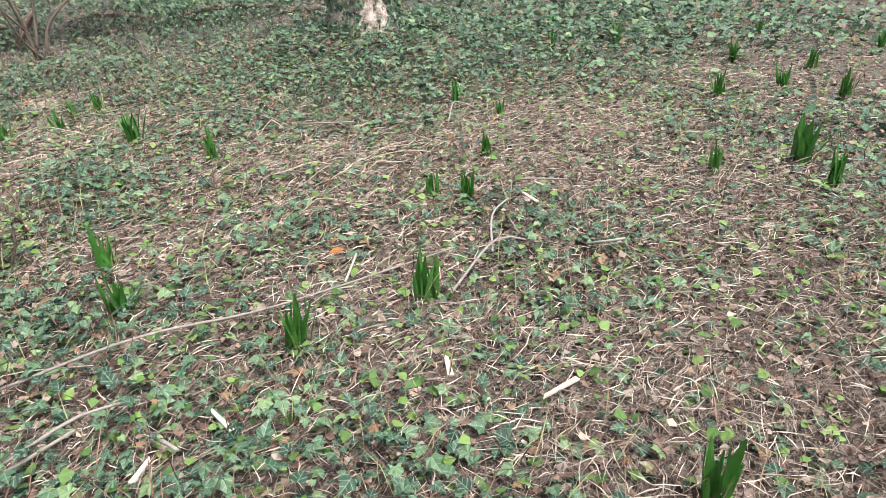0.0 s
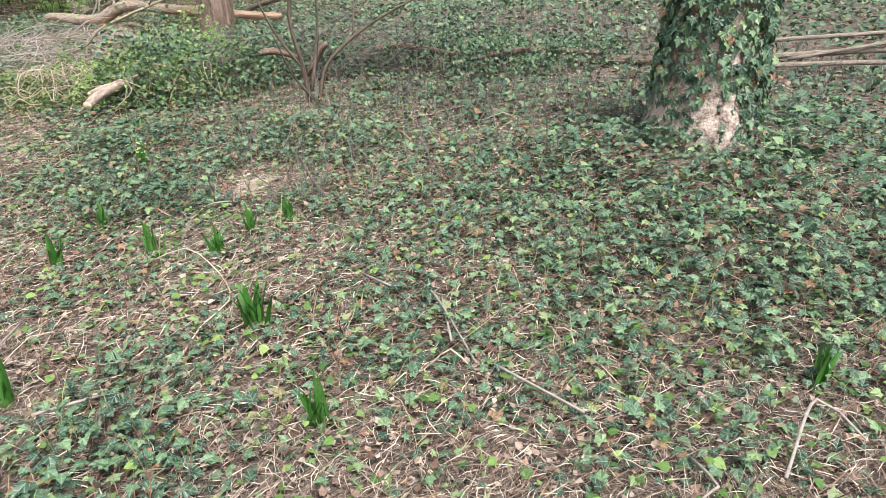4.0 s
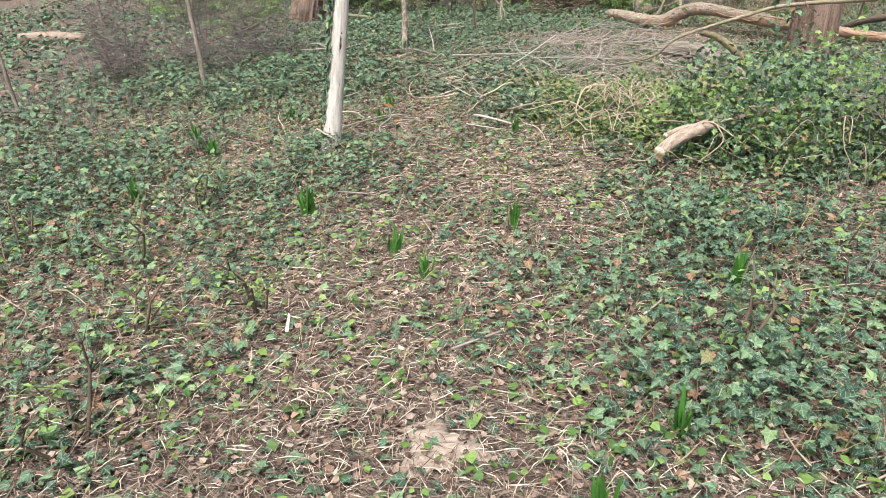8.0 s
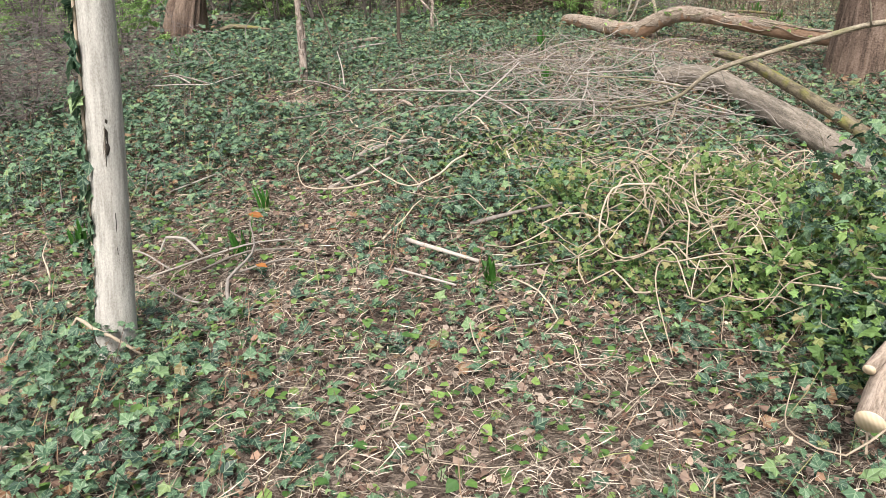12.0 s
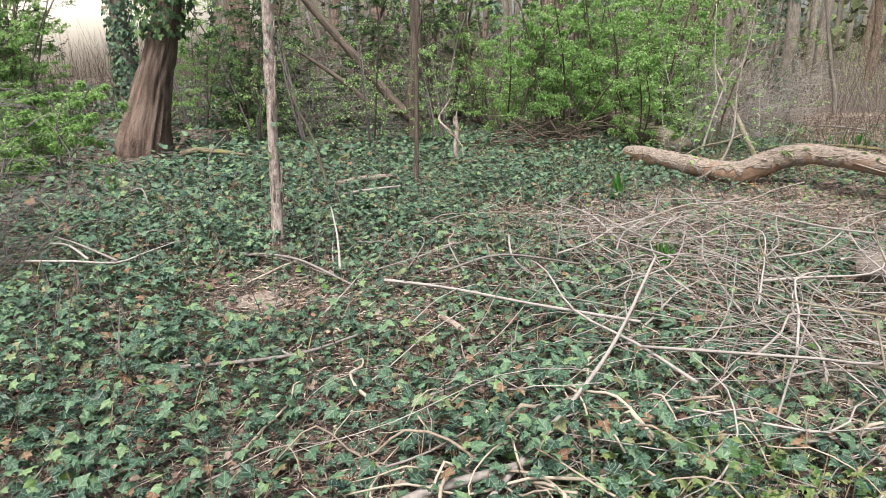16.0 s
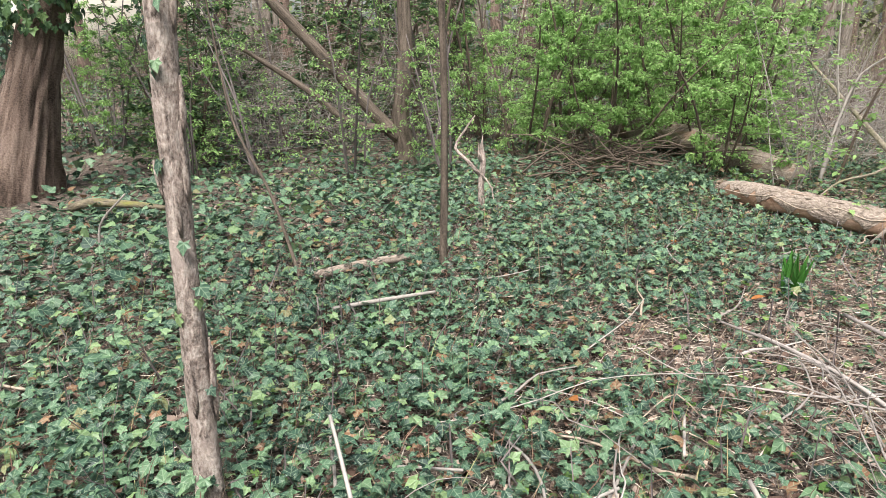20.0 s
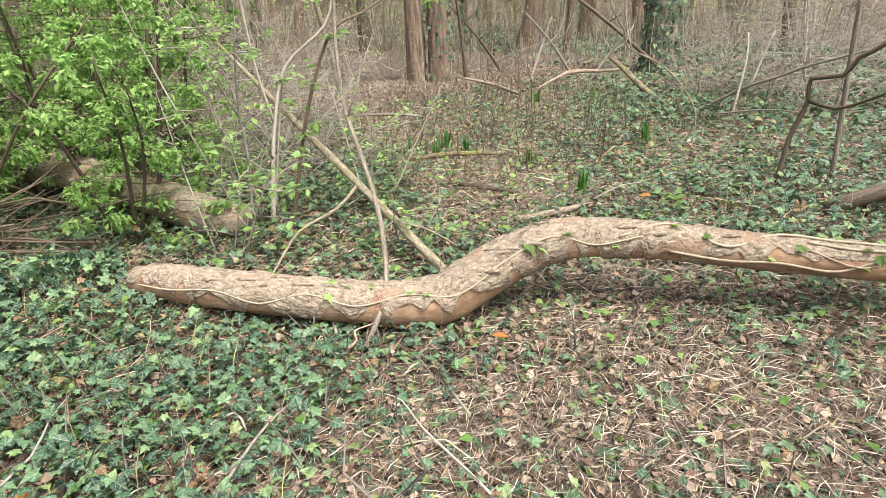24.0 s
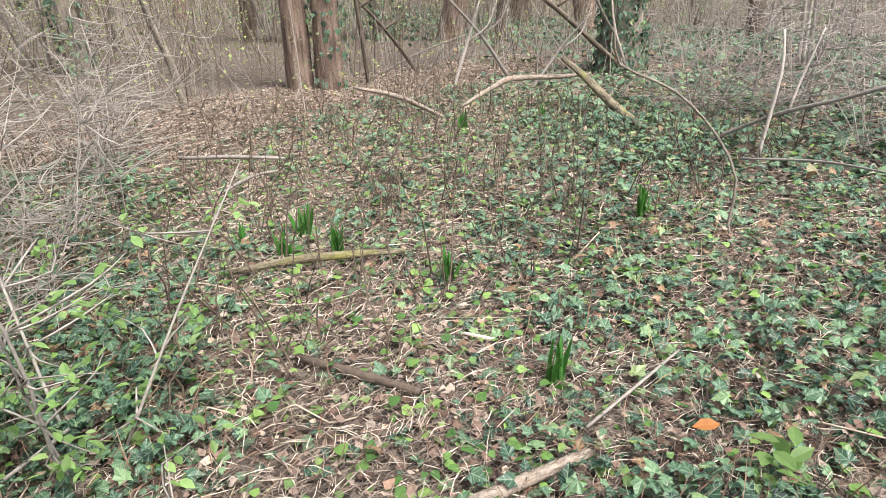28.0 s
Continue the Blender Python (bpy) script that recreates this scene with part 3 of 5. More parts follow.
hole = part("hollow", tube(slit, 9, .006, lambda th, u: 1 + .25 * np.sin(th * 3 + u * 90)), HOLLOW, tree, "dark rotten slit in the pale wood")
for k in range(5):
    dx, z0, z1 = g.uniform(-.005, .005), g.uniform(.7, .76), g.uniform(.8, .86)
    part("splinter", tube([(lean(z)[0] + .034 + dx + g.normal(0, .001), lean(z)[1] - .0515, z, r) for z, r in ((z0, .0008), ((z0 + z1) / 2, .0022), (z1, .0008))], 5, .02), BARK_GREY, hole, "grey wood fibres")
part("crack", tube([(lean(z)[0] + .028 + dx, lean(z)[1] - .0475, z, .0016) for z, dx in ((.64, .004), (.66, .001), (.68, .006), (.7, .004))], 5, .01), HOLLOW, tree)
part("crack", tube([(lean(z)[0] + .046 + dx, lean(z)[1] - .0385, z, .0014) for z, dx in ((.4, .004), (.46, .001), (.52, .003), (.56, .0))], 5, .01), HOLLOW, tree)
part("ivy", leaves_mesh("ivy", climbing_ivy(240, lean, lambda z: .056 + 0 * z, .15, 2.6, 3, (3.1, 4.2), (.035, .07), .03), IVY), IVY, tree, "dark ivy leaves clinging to the trunk")
part("vine", tube([(lean(z)[0] - .05, lean(z)[1] - .04, z, r) for z, r in ((0, .005), (.6, .006), (1.4, .005), (2.6, .003))], 5, .1), VINE, tree)
part("root_vine", tube([(bx - .1, by - .08, .12, .005), (bx - .06, by - .07, .18, .007), (bx, by - .08, .15, .007), (bx + .07, by - .08, .12, .007), (bx + .15, by - .05, .03, .005)], 6, .03), VINE, tree)
part("upper_limbs", crown_twigs((*lean(6), 6.5), 1.2, 9, 4, 3.5), BARK_WHITE, tree)

# the slim trunk with flaking bark
mx, my = -3.05, 13.97
tree = empty("flaking_tree", mx, my, 0, "slim tree trunk with flaking pinkish brown bark", "tree")
part("trunk", tube([(mx - .01, my, -.1, .055), (mx, my, .15, .038), (mx + .03, my, .8, .033), (mx + .075, my, 1.6, .031), (mx + .13, my + .02, 2.8, .028), (mx + .1, my, 6, .016)], 20, .06,
                   lambda th, s: 1 + .06 * np.sin(th * 2 + s * 4) + .05 * np.sin(th * 5 + s * 17) + .03 * np.sin(th * 9 - s * 37)), BARK_FLAKE, tree)
for k in range(26):
    a, z = rnd(0, 6.283), rnd(.3, 2.4)
    r0, mx = .034, -3.05 + .045 * z
    part("bark_flake", tube([(mx + math.cos(a) * r0, my + math.sin(a) * r0, z, .004), (mx + math.cos(a) * (r0 + .006), my + math.sin(a) * (r0 + .006), z + .06, .009),
                             (mx + math.cos(a) * (r0 + .012), my + math.sin(a) * (r0 + .012), z + rnd(.1, .2), .003)], 5, .04), BARK_FLAKE, tree)
part("ivy", leaves_mesh("ivy", climbing_ivy(16, lambda z: (-3.05 + .045 * z, my + 0 * z), lambda z: .034 + 0 * z, .1, 1.6, 5, (3.5, 6.0), (.03, .05), .02), IVY), IVY, tree)
part("upper_limbs", crown_twigs((-2.95, my, 5.8), 1.3, 9, 6, 3), BARK_FLAKE, tree)


def big_tree(x, y, r0, lean, seed, label, ivy=0, tall=14, mat=None, deep=.16, limbs_n=10, flare=1.45, waist=1.05):
    t = empty("tree", x, y, 0, label, "tree", "large woodland trees")
    lx, ly = lean
    rows = [(x, y, -.15, r0 * flare), (x + lx * .1, y + ly * .1, .25, r0 * (1 + (flare - 1) * .55)), (x + lx * .4, y + ly * .4, .9, r0 * waist), (x + lx, y + ly, 2.2, r0 * (waist - .31)),
            (x + lx * 1.5, y + ly * 1.5, 4.5, r0 * (waist - .39)), (x + lx * 1.7, y + ly * 1.7, tall * .6, r0 * .45), (x + lx * 1.8, y + ly * 1.8, tall, r0 * .12)]
    part("trunk", tube(rows, 56 if r0 > .2 else 24, .15, furrows(9 if r0 > .2 else 5, deep, seed)), mat or BARK_RED, t)
    part("upper_limbs", crown_twigs((x + lx * 1.7, y + ly * 1.7, tall * .85), 2.4, limbs_n, seed, 4.2), BARK_GREY, t)
    if ivy:
        c = lambda z: (x + lx * np.clip(z / 2.2, 0, 1.4), y + ly * np.clip(z / 2.2, 0, 1.4))
        part("ivy", leaves_mesh("ivy", climbing_ivy(ivy, c, lambda z: r0 * np.interp(z, [0, .3, 1, 4], [flare + .05, 1.25, 1.08, .9]), .02, 2.2, seed, (0, 6.283), (.035, .075), .08), IVY), IVY, t, "ivy leaves climbing the trunk")
    return t


big = big_tree(-6.9, 18.0, .225, (.74, .05), 1, "large tree with stringy red-brown furrowed bark and a leaning flared base", 0, deep=.24, waist=.88)
part("ivy", leaves_mesh("ivy", climbing_ivy(1500, lambda z: (-6.9 + .74 * z / 2.2, 18.02 + 0 * z), lambda z: .19 + .05 * (z - 1.5), 1.5, 4.2, 61, (0, 6.283), (.05, .1), .16), EVERGREEN), EVERGREEN, big, "dark evergreen sprays round the upper trunk")
big_tree(2.22, 14.25, .215, (0, 0), 2, "broad tree trunk with rough red-brown bark", 0, flare=1.25)
big_tree(4.38, 5.85, .23, (0.1, 0.02), 3, "tree trunk wrapped in ivy rising from dense ivy", 4200, 12, BARK_FLAKE, .06, flare=1.9)
big_tree(4.44, 22.72, .115, (0, 0), 4, "tall tree with straight fluted red-brown bark", 0, flare=1.2)
big_tree(4.68, 22.5, .115, (0.02, 0), 14, "tall tree with brown bark in a close pair", 260, flare=1.25)
big_tree(7.45, 20.8, .17, (0, 0), 5, "slender tree clad in dark climbing ivy", 1800, 12, BARK_GREY)


def fallen(name, rows, sides, label, mat, seed, deep=.05, step=.08, category="log"):
    ob = empty(name, rows[0][0], rows[0][1], 0, label, category)
    part("trunk", tube(rows, sides, step, rough_log(seed, deep)), mat, ob)
    return ob


# the winding fallen trunk that bars the way
SNAKE = [(-0.58, 17.9, .1, .06), (-0.47, 17.73, .11, .085), (-0.25, 17.42, .105, .092), (.05, 17.08, .085, .092), (.26, 16.88, .075, .1), (.42, 16.76, .09, .108), (.56, 16.69, .17, .108),
         (.72, 16.62, .255, .1), (.9, 16.53, .305, .092), (1.1, 16.38, .305, .084), (1.34, 16.13, .28, .08), (1.66, 15.78, .24, .078), (2.05, 15.4, .2, .075), (2.6, 14.95, .16, .07), (3.3, 14.6, .1, .055)]
snake = spline(SNAKE, .05)


def bark_shell(line, spans, seed, deep):
    """A rind of bark over the top of a log: spans give, along its length, how far round it reaches on either side, in degrees."""
    p = spline(line, .014)
    c, r = p[:, :3], p[:, 3]
    way = np.gradient(c, axis=0)
    way /= np.linalg.norm(way, axis=1)[:, None]
    side = np.cross(way, (0, 0, 1))
    side /= np.linalg.norm(side, axis=1)[:, None]
    up = np.cross(side, way)
    length = np.r_[0, np.cumsum(np.linalg.norm(np.diff(c, axis=0), axis=1))]
    at = np.linspace(0, length[-1], len(spans))
    ragged = lambda k: (vnoise(length, length * 0 + k, .05, seed) - .5) * .7 + (vnoise(length, length * 0 + k, .22, seed) - .5) * .6
    lo = -np.radians(np.interp(length, at, [q[0] for q in spans])) * (1 + ragged(1))
    hi = np.radians(np.interp(length, at, [q[1] for q in spans])) * (1 + ragged(2))
    cols = 72
    f = np.linspace(0, 1, cols)
    th = lo[:, None] + (hi - lo)[:, None] * f
    sx, tx = np.broadcast_to(length[:, None], th.shape), th * r[:, None]
    plates = np.minimum(np.abs(vnoise(sx, tx, .055, seed + 3) - .5), np.abs(vnoise(sx, tx * 1.6, .03, seed + 4) - .5) * 1.3)
    lift = 1.0 + deep * np.clip(plates * 7, 0, 1) + deep * .5 * (vnoise(sx, tx * 2.5, .02, seed + 5) - .5) + .03 * (vnoise(sx, tx, .2, seed + 6) - .5)
    lift[:, 0] = lift[:, -1] = .93
    lift[0] = lift[-1] = .93
    rad = r[:, None] * lift
    v = c[:, None] + rad[..., None] * (up[:, None] * np.cos(th)[..., None] + side[:, None] * np.sin(th)[..., None])
    n = len(c)
    i, j = np.meshgrid(np.arange(n - 1), np.arange(cols - 1), indexing="ij")
    q = np.stack([i * cols + j, i * cols + j + 1, (i + 1) * cols + j + 1, (i + 1) * cols + j], -1).reshape(-1, 4)
    uv = np.stack([tx, sx], -1).reshape(-1, 2)[q.ravel()]
    return v.reshape(-1, 3), q.ravel(), np.arange(len(q)) * 4, uv


log = empty("winding_log", SNAKE[0][0], SNAKE[0][1], 0, "winding fallen tree trunk with cracked peeling bark lying across the path", "log")
bole = part("trunk", tube([(x, y, z, r * .97) for x, y, z, r in SNAKE], 40, .04, rough_log(8, .018)), BARK_BARE, log, "smooth brown wood where the bark has come off")
part("bark", bark_shell(SNAKE, [(80, 70), (75, 85), (85, 95), (110, 120), (130, 150), (120, 110), (90, 40), (80, 30), (80, 35), (80, 30)], 3, .07), BARK_LOG, log, "grey cracked bark in ragged plates")


def along_log(line, side, up, k0, k1, r, wob, seed):
    g = np.random.default_rng(seed)
    rows = []
    for k in range(k0, k1, 4):
        c = line[k]
        w = line[min(k + 1, len(line) - 1)][:3] - line[k - 1][:3]
        s = np.cross(w, (0, 0, 1))
        s /= np.linalg.norm(s) + 1e-9
        a = side + g.uniform(-wob, wob) * 1.7
        q = c[:3] + (s * math.sin(a) + np.array((0, 0, 1)) * math.cos(a)) * (c[3] + r * .8 + up)
        rows.append((*q, r))
    return rows


for side, k0, k1, r, wob in ((.6, 44, len(snake) - 20, .006, .35), (1.1, 2, 50, .004, .25), (.15, 58, len(snake) - 15, .006, .35), (1.35, 48, 84, .006, .35), (.8, 58, len(snake) - 4, .004, .5)):
    part("vine", tube(along_log(snake, side, .004, k0, k1, r, wob, int(k1)), 6, .03), VINE, bole, "pale ivy vine gripping the bark")
for k in range(34):
    c = snake[rng.integers(4, len(snake) - 30)]
    a = rnd(-.7, 1.2)
    d = np.array((-.62, -.78, 0)) * math.sin(a) + np.array((0, 0, 1)) * math.cos(a)
    q = c[:3] + d * (c[3] * .99)
    b = rnd(0, 6.283)
    e = np.array((.6, -.7, .1)) * rnd(.03, .09)
    part("bark_flake", tube([(*(q - e), .003), (*(q + d * .006), .012), (*(q + e), .003)], 5, .03), BARK_LOG, bole)
g = np.random.default_rng(9)
ks = g.integers(20, len(snake) - 20, 46)
at = np.array([snake[k][:3] + (np.array((-.6, -.7, 0)) * math.sin(a) + np.array((0, 0, 1)) * math.cos(a)) * (snake[k][3] + .015) for k, a in zip(ks, g.uniform(-.3, 1.6, 46))])
part("ivy", leaves_mesh("ivy", scatter(IVY_SHAPE, IVY_TRIS, at, g.uniform(0, 6.28, 46), g.uniform(-.9, .3, 46), g.uniform(-.5, .5, 46), g.uniform(.03, .065, 46)), FRESH), FRESH, log)

fallen("broken_log", [(.12, 18.28, .12, .09), (-.05, 18.6, .15, .12), (-.3, 19.3, .2, .12), (-.7, 20.2, .25, .12), (-1.4, 21.2, .2, .11)], 24, "broken log with a splintered end lying in the brush", BARK_LOG, 5, .07)
fallen("grey_log", [(.45, 14.0, .06, .075), (.68, 13.9, .09, .09), (.88, 13.62, .11, .092), (1.02, 13.0, .11, .088), (1.18, 12.3, .1, .086), (1.3, 11.7, .08, .08), (1.45, 11.0, .05, .07)], 28, "weathered grey log lying beside the brush pile", BARK_GREY, 3, .06)
fallen("thin_log", [(.93, 13.98, .27, .034), (1.08, 13.55, .28, .038), (1.23, 12.8, .25, .042), (1.38, 12.0, .2, .042), (1.52, 11.3, .12, .04)], 18, "thin mossy log leaning over a larger log", BARK_MOSS, 4, .05)
fallen("far_log", [(1.6, 11.15, .02, .05), (2.4, 10.9, .03, .055), (3.2, 10.5, .05, .06), (4.1, 10.05, .02, .05), (5.2, 9.2, .0, .05), (6.2, 8.4, .01, .045)], 18, "long fallen log half hidden in ivy", BARK_DARK, 6, .14)
for k, (a, b, r) in enumerate((((6.4, 7.85, .08), (9.2, 6.3, .15), .05), ((6.5, 8.0, .2), (9.5, 6.6, .25), .035), ((6.9, 7.4, .1), (9.0, 6.6, .32), .03), ((6.3, 7.6, .06), (8.4, 6.2, .08), .04))):
    m = [(a[n] + b[n]) / 2 + (.05, -.06, .03)[n] for n in range(3)]
    fallen("dead_pole", [(*a, r * .6), (*m, r * .6), (*b, r * .45)], 10, "straight fallen pole on the ivy", BARK_GREY, 10 + k)
fallen("mossy_log", [(1.8, 19.05, .03, .014), (2.05, 18.93, .045, .02), (2.27, 18.8, .04, .019), (2.5, 18.68, .02, .011)], 14, "short mossy log with yellow-green moss", BARK_MOSS, 7)
fallen("far_mossy_log", [(5.5, 20.1, .4, .022), (5.37, 19.78, .3, .03), (5.27, 19.45, .15, .036), (5.16, 19.08, .02, .036), (5.1, 18.85, -.02, .03)], 14, "fallen mossy trunk slanting into the ivy", BARK_MOSS, 8)

fallen("far_branch", [(4.5, 20.35, .12, .012), (4.9, 20.4, .2, .02), (5.23, 20.46, .23, .024), (5.5, 20.15, .24, .02), (5.7, 19.95, .26, .01)], 10, "rotten mossy branch propped level above the ivy", BARK_LOG, 12, .1)
fallen("far_branch", [(4.2, 21.4, .2, .012), (4.44, 21.1, .12, .022), (4.3, 20.38, .08, .016)], 10, "broken pale branch in the litter", BARK_LOG, 15, .1)

# the sawn branch ends that stick out of the ivy
cut = empty("sawn_branch", .55, 9.0, 0, "sawn tree limb with pale cut ends poking from the ivy", "log")
limb = part("limb", tube([(.575, 9.03, .19, .038), (.65, 9.16, .225, .041), (.78, 9.35, .25, .044), (1.0, 9.6, .27, .05), (1.3, 10.0, .26, .055), (1.75, 10.45, .22, .06), (2.3, 11.05, .14, .065)], 22, .05, rough_log(1, .03)), BARK_SMOOTH, cut)
side_limb = part("side_limb", tube([(.6, 9.16, .262, .017), (.65, 9.22, .272, .019), (.71, 9.29, .278, .021), (.8, 9.38, .27, .024)], 16, .04, rough_log(2, .04)), BARK_SMOOTH, cut)
w = Vector((.575 - .65, 9.03 - 9.16, .19 - .225)).normalized()
q = np.array((.575, 9.03, .19))
part("cut_face", tube([(*(q + np.array(w) * .001), .0368), (*(q + np.array(w) * .004), .0362)], 22, 1, None, True), SAWN, limb, "pale freshly sawn end")
q = np.array((.6, 9.16, .262))
part("cut_face", tube([(*(q + np.array(w) * .001), .0162), (*(q + np.array(w) * .004), .0158)], 16, 1, None, True), SAWN, side_limb, "pale freshly sawn end")
for k in range(9):
    x, y, z = .75 + rnd(0, .5), 9.25 + rnd(0, .5), .25
    a = rnd(-2.6, .6)
    part("vine", tube([(x, y, z, .005), (x + .12 * math.cos(a), y + .12 * math.sin(a), z + rnd(-.05, .12), .005), (x + .3 * math.cos(a + .5), y + .3 * math.sin(a + .5), rnd(.03, .3), .004),
                       (x + .55 * math.cos(a + .3), y + .5 * math.sin(a + .3), rnd(.03, .2), .003)], 6, .04), VINE, cut)


def heap(name, cx, cy, rx, ry, rz, n, material, label, seed, size=(.02, .055)):
    g = np.random.default_rng(seed)
    a, u = g.uniform(0, 6.283, n), g.uniform(0, 1, n) ** .5
    x, y = cx + np.cos(a) * u * rx, cy + np.sin(a) * u * ry
    dome = np.sqrt(np.clip(1 - u**2, 0, 1)) * rz * (.35 + 1.2 * vnoise(x, y, .42, seed)) * (.75 + .5 * vnoise(x, y, .12, seed + 5))
    z = height(x, y) + dome * g.uniform(.25, 1.12, n) + .02
    d = scatter(IVY_SHAPE, IVY_TRIS, np.stack([x, y, z], -1), g.uniform(0, 6.28, n), g.uniform(-1.3, .5, n), g.uniform(-.9, .9, n), g.uniform(*size, n))
    return tagged(new(name, leaves_mesh(name, d, material)), label, "ivy", kind="stuff")


heap("ivy_heap", 1.5, 9.95, 1.0, .85, .66, 5200, IVY, "heap of green ivy grown over a fallen limb", 21)
heap("ivy_heap", 1.3, 9.95, .95, .8, .62, 1700, FRESH, "fresh ivy shoots on top of a heap", 25, (.02, .05))
heap("wilted_ivy_heap", 1.35, 9.9, 1.0, .85, .5, 2600, IVY_PALE, "yellowing ivy leaves hanging in a heap", 30, (.018, .045))
heap("ivy_heap", 2.3, 10.7, 1.1, .8, .45, 4500, IVY, "low heap of ivy over fallen branches", 22)
heap("ivy_heap", 1.02, 9.62, .36, .32, .5, 900, IVY, "ivy grown over a sawn limb", 28)
heap("ivy_heap", -.95, 18.35, .4, .35, .24, 700, IVY, "ivy growing over the end of a log", 29)
heap("ivy_heap", 3.3, 10.2, .7, .5, .3, 1600, IVY, "low mound of ivy over a fallen log", 26)
heap("ivy_heap", 4.2, 9.75, 1.0, .5, .34, 2600, IVY, "low mound of ivy over a fallen log", 33)
heap("ivy_heap", 2.6, 10.5, .8, .5, .35, 1500, IVY, "low mound of ivy over a fallen log", 34)
heap("ivy_heap", 5.1, 9.1, 1.1, .6, .34, 3000, IVY, "low mound of ivy over a fallen log", 27)
heap("wilted_ivy_heap", .35, 10.55, .9, .8, .3, 4200, IVY_PALE, "wilting yellow-green ivy torn down in a heap", 23, (.015, .042))
heap("wilted_ivy_heap", -.5, 11.6, .7, .6, .16, 900, IVY_PALE, "wilted ivy leaves on dry stems", 24, (.02, .045))


# ---- torn vines over the wilted ivy ----
tangle = empty("vine_tangle", .3, 10.5, 0, "tangle of pale bare ivy vines over wilting leaves", "vine")
for k in range(150):
    x, y = (rng.normal(.4, .45), rng.normal(10.7, .55)) if k < 120 else (rng.normal(1.35, .35), rng.normal(9.75, .35))
    a, L = rnd(0, 6.283), rnd(.3, .95)
    rows = []
    top = .3 * math.exp(-((x - .4) ** 2 + (y - 10.5) ** 2)) if k < 120 else .34
    radius = rnd(.002, .0048)
    for q in range(6):
        rows.append((x, y, float(height(x, y)) + .05 + rnd(.25, 1.05) * top, radius * (1.2 - .13 * q)))
        a += rnd(-1.3, 1.3)
        x, y = x + math.cos(a) * L / 5, y + math.sin(a) * L / 5
    part("vine", tube(rows, 5, .05), VINE, tangle)


# ---- the brush pile ----
def crooked(a, b, r, bend, seed, sag=0.0, bow=0.0):
    g = np.random.default_rng(seed)
    a, b = np.array(a, float), np.array(b, float)
    L = np.linalg.norm(b - a)
    n = max(4, int(L / .22))
    rows = []
    drift, aside = np.zeros(3), np.array((a[1] - b[1], b[0] - a[0], 0)) / (L + 1e-6) * bow
    for k in range(n + 1):
        f = k / n
        rows.append((*(a + (b - a) * f + aside * math.sin(math.pi * f) + drift * math.sin(math.pi * f) * 1.3 + (0, 0, sag * math.sin(math.pi * f))), r * (1 - .65 * f)))
        drift = drift + g.normal(0, bend, 3) * (1, 1, .45)
    return rows


pile = empty("brush_pile", -.5, 13.6, 0, "tangled pile of cut grey-brown branches and twigs", "brush pile")
for k in range(225):
    x, y = rng.normal(-.35, .74), rng.normal(13.2, .95)
    a, L = rnd(0, math.pi), rnd(.4, 1.7)
    h = .42 * math.exp(-((x + .35) ** 2 + (y - 13.7) ** 2) / 1.1)
    p0 = (x - math.cos(a) * L / 2, y - math.sin(a) * L / 2, max(.015, rnd(0, h + .03) - .04))
    p1 = (x + math.cos(a) * L / 2, y + math.sin(a) * L / 2, max(.02, rnd(0, h + .14)))
    rows = crooked(p0, p1, rnd(.0018, .0036) if k % 3 else rnd(.004, .0074), .05, k, rnd(-.02, .08), rng.normal(0, .1) * L)
    stem = part("branch", tube(rows, 5, .09), BRUSH, pile)
    if k % 2:
        q, t = np.array(rows[len(rows) // 2][:3]), a + rnd(-1, 1)
        e = q + np.array((math.cos(t), math.sin(t), rnd(-.1, .25))) * rnd(.2, .55)
        e[2] = max(e[2], .02)
        part("twig", tube(crooked(q, e, .0034, .03, 2000 + k), 3, .1), BRUSH, stem)
for rows, r in (([(-1.68, 10.86, .03), (-1.45, 11.35, .06), (-1.23, 11.85, .1), (-.98, 12.35, .22), (-.75, 13.1, .36)], .011), ([(-1.66, 11.47, .05), (-1.52, 11.6, .09), (-1.36, 11.7, .1), (-1.22, 11.83, .08)], .018),
                ([(-3.24, 13.77, .06), (-2.78, 13.6, .1), (-2.31, 13.31, .06)], .009), ([(-2.24, 13.45, .05), (-1.78, 13.24, .1), (-1.31, 12.93, .16), (-.85, 12.6, .24)], .009),
                ([(-.7, 10.37, .1), (-.54, 10.4, .14), (-.44, 10.45, .15), (-.27, 10.43, .2)], .011), ([(-.99, 10.25, .06), (-.9, 10.13, .1), (-.61, 10.06, .06)], .011),
                ([(-2.7, 12.26, .06), (-2.25, 12.36, .1), (-2.06, 12.69, .06)], .008), ([(-1.85, 13.54, .08), (-1.53, 13.65, .16), (-1.08, 13.73, .1)], .008),
                ([(-1.15, 15.18, .08), (-1.0, 14.73, .13), (-.84, 14.28, .1), (-.6, 13.6, .2)], .009), ([(-.68, 15.47, .06), (-.56, 14.91, .1), (-.4, 14.3, .2)], .009),
                ([(-1.65, 13.92, .14), (-1.6, 13.79, .08), (-1.5, 13.58, .06)], .007), ([(-1.53, 14.06, .16), (-1.48, 13.81, .1), (-1.37, 13.64, .06)], .007),
                ([(-1.29, 15.4, .06), (-1.1, 14.95, .12), (-.9, 14.49, .1)], .006)):
    part("branch", tube([(*q, r * (1 - .12 * k)) for k, q in enumerate(rows)], 9, .05, rough_log(len(rows), .08)), BRUSH, pile)
torn = empty("vine_tangle", -1.1, 11.7, 0, "loose tangle of torn tan vines over dead leaves", "vine")
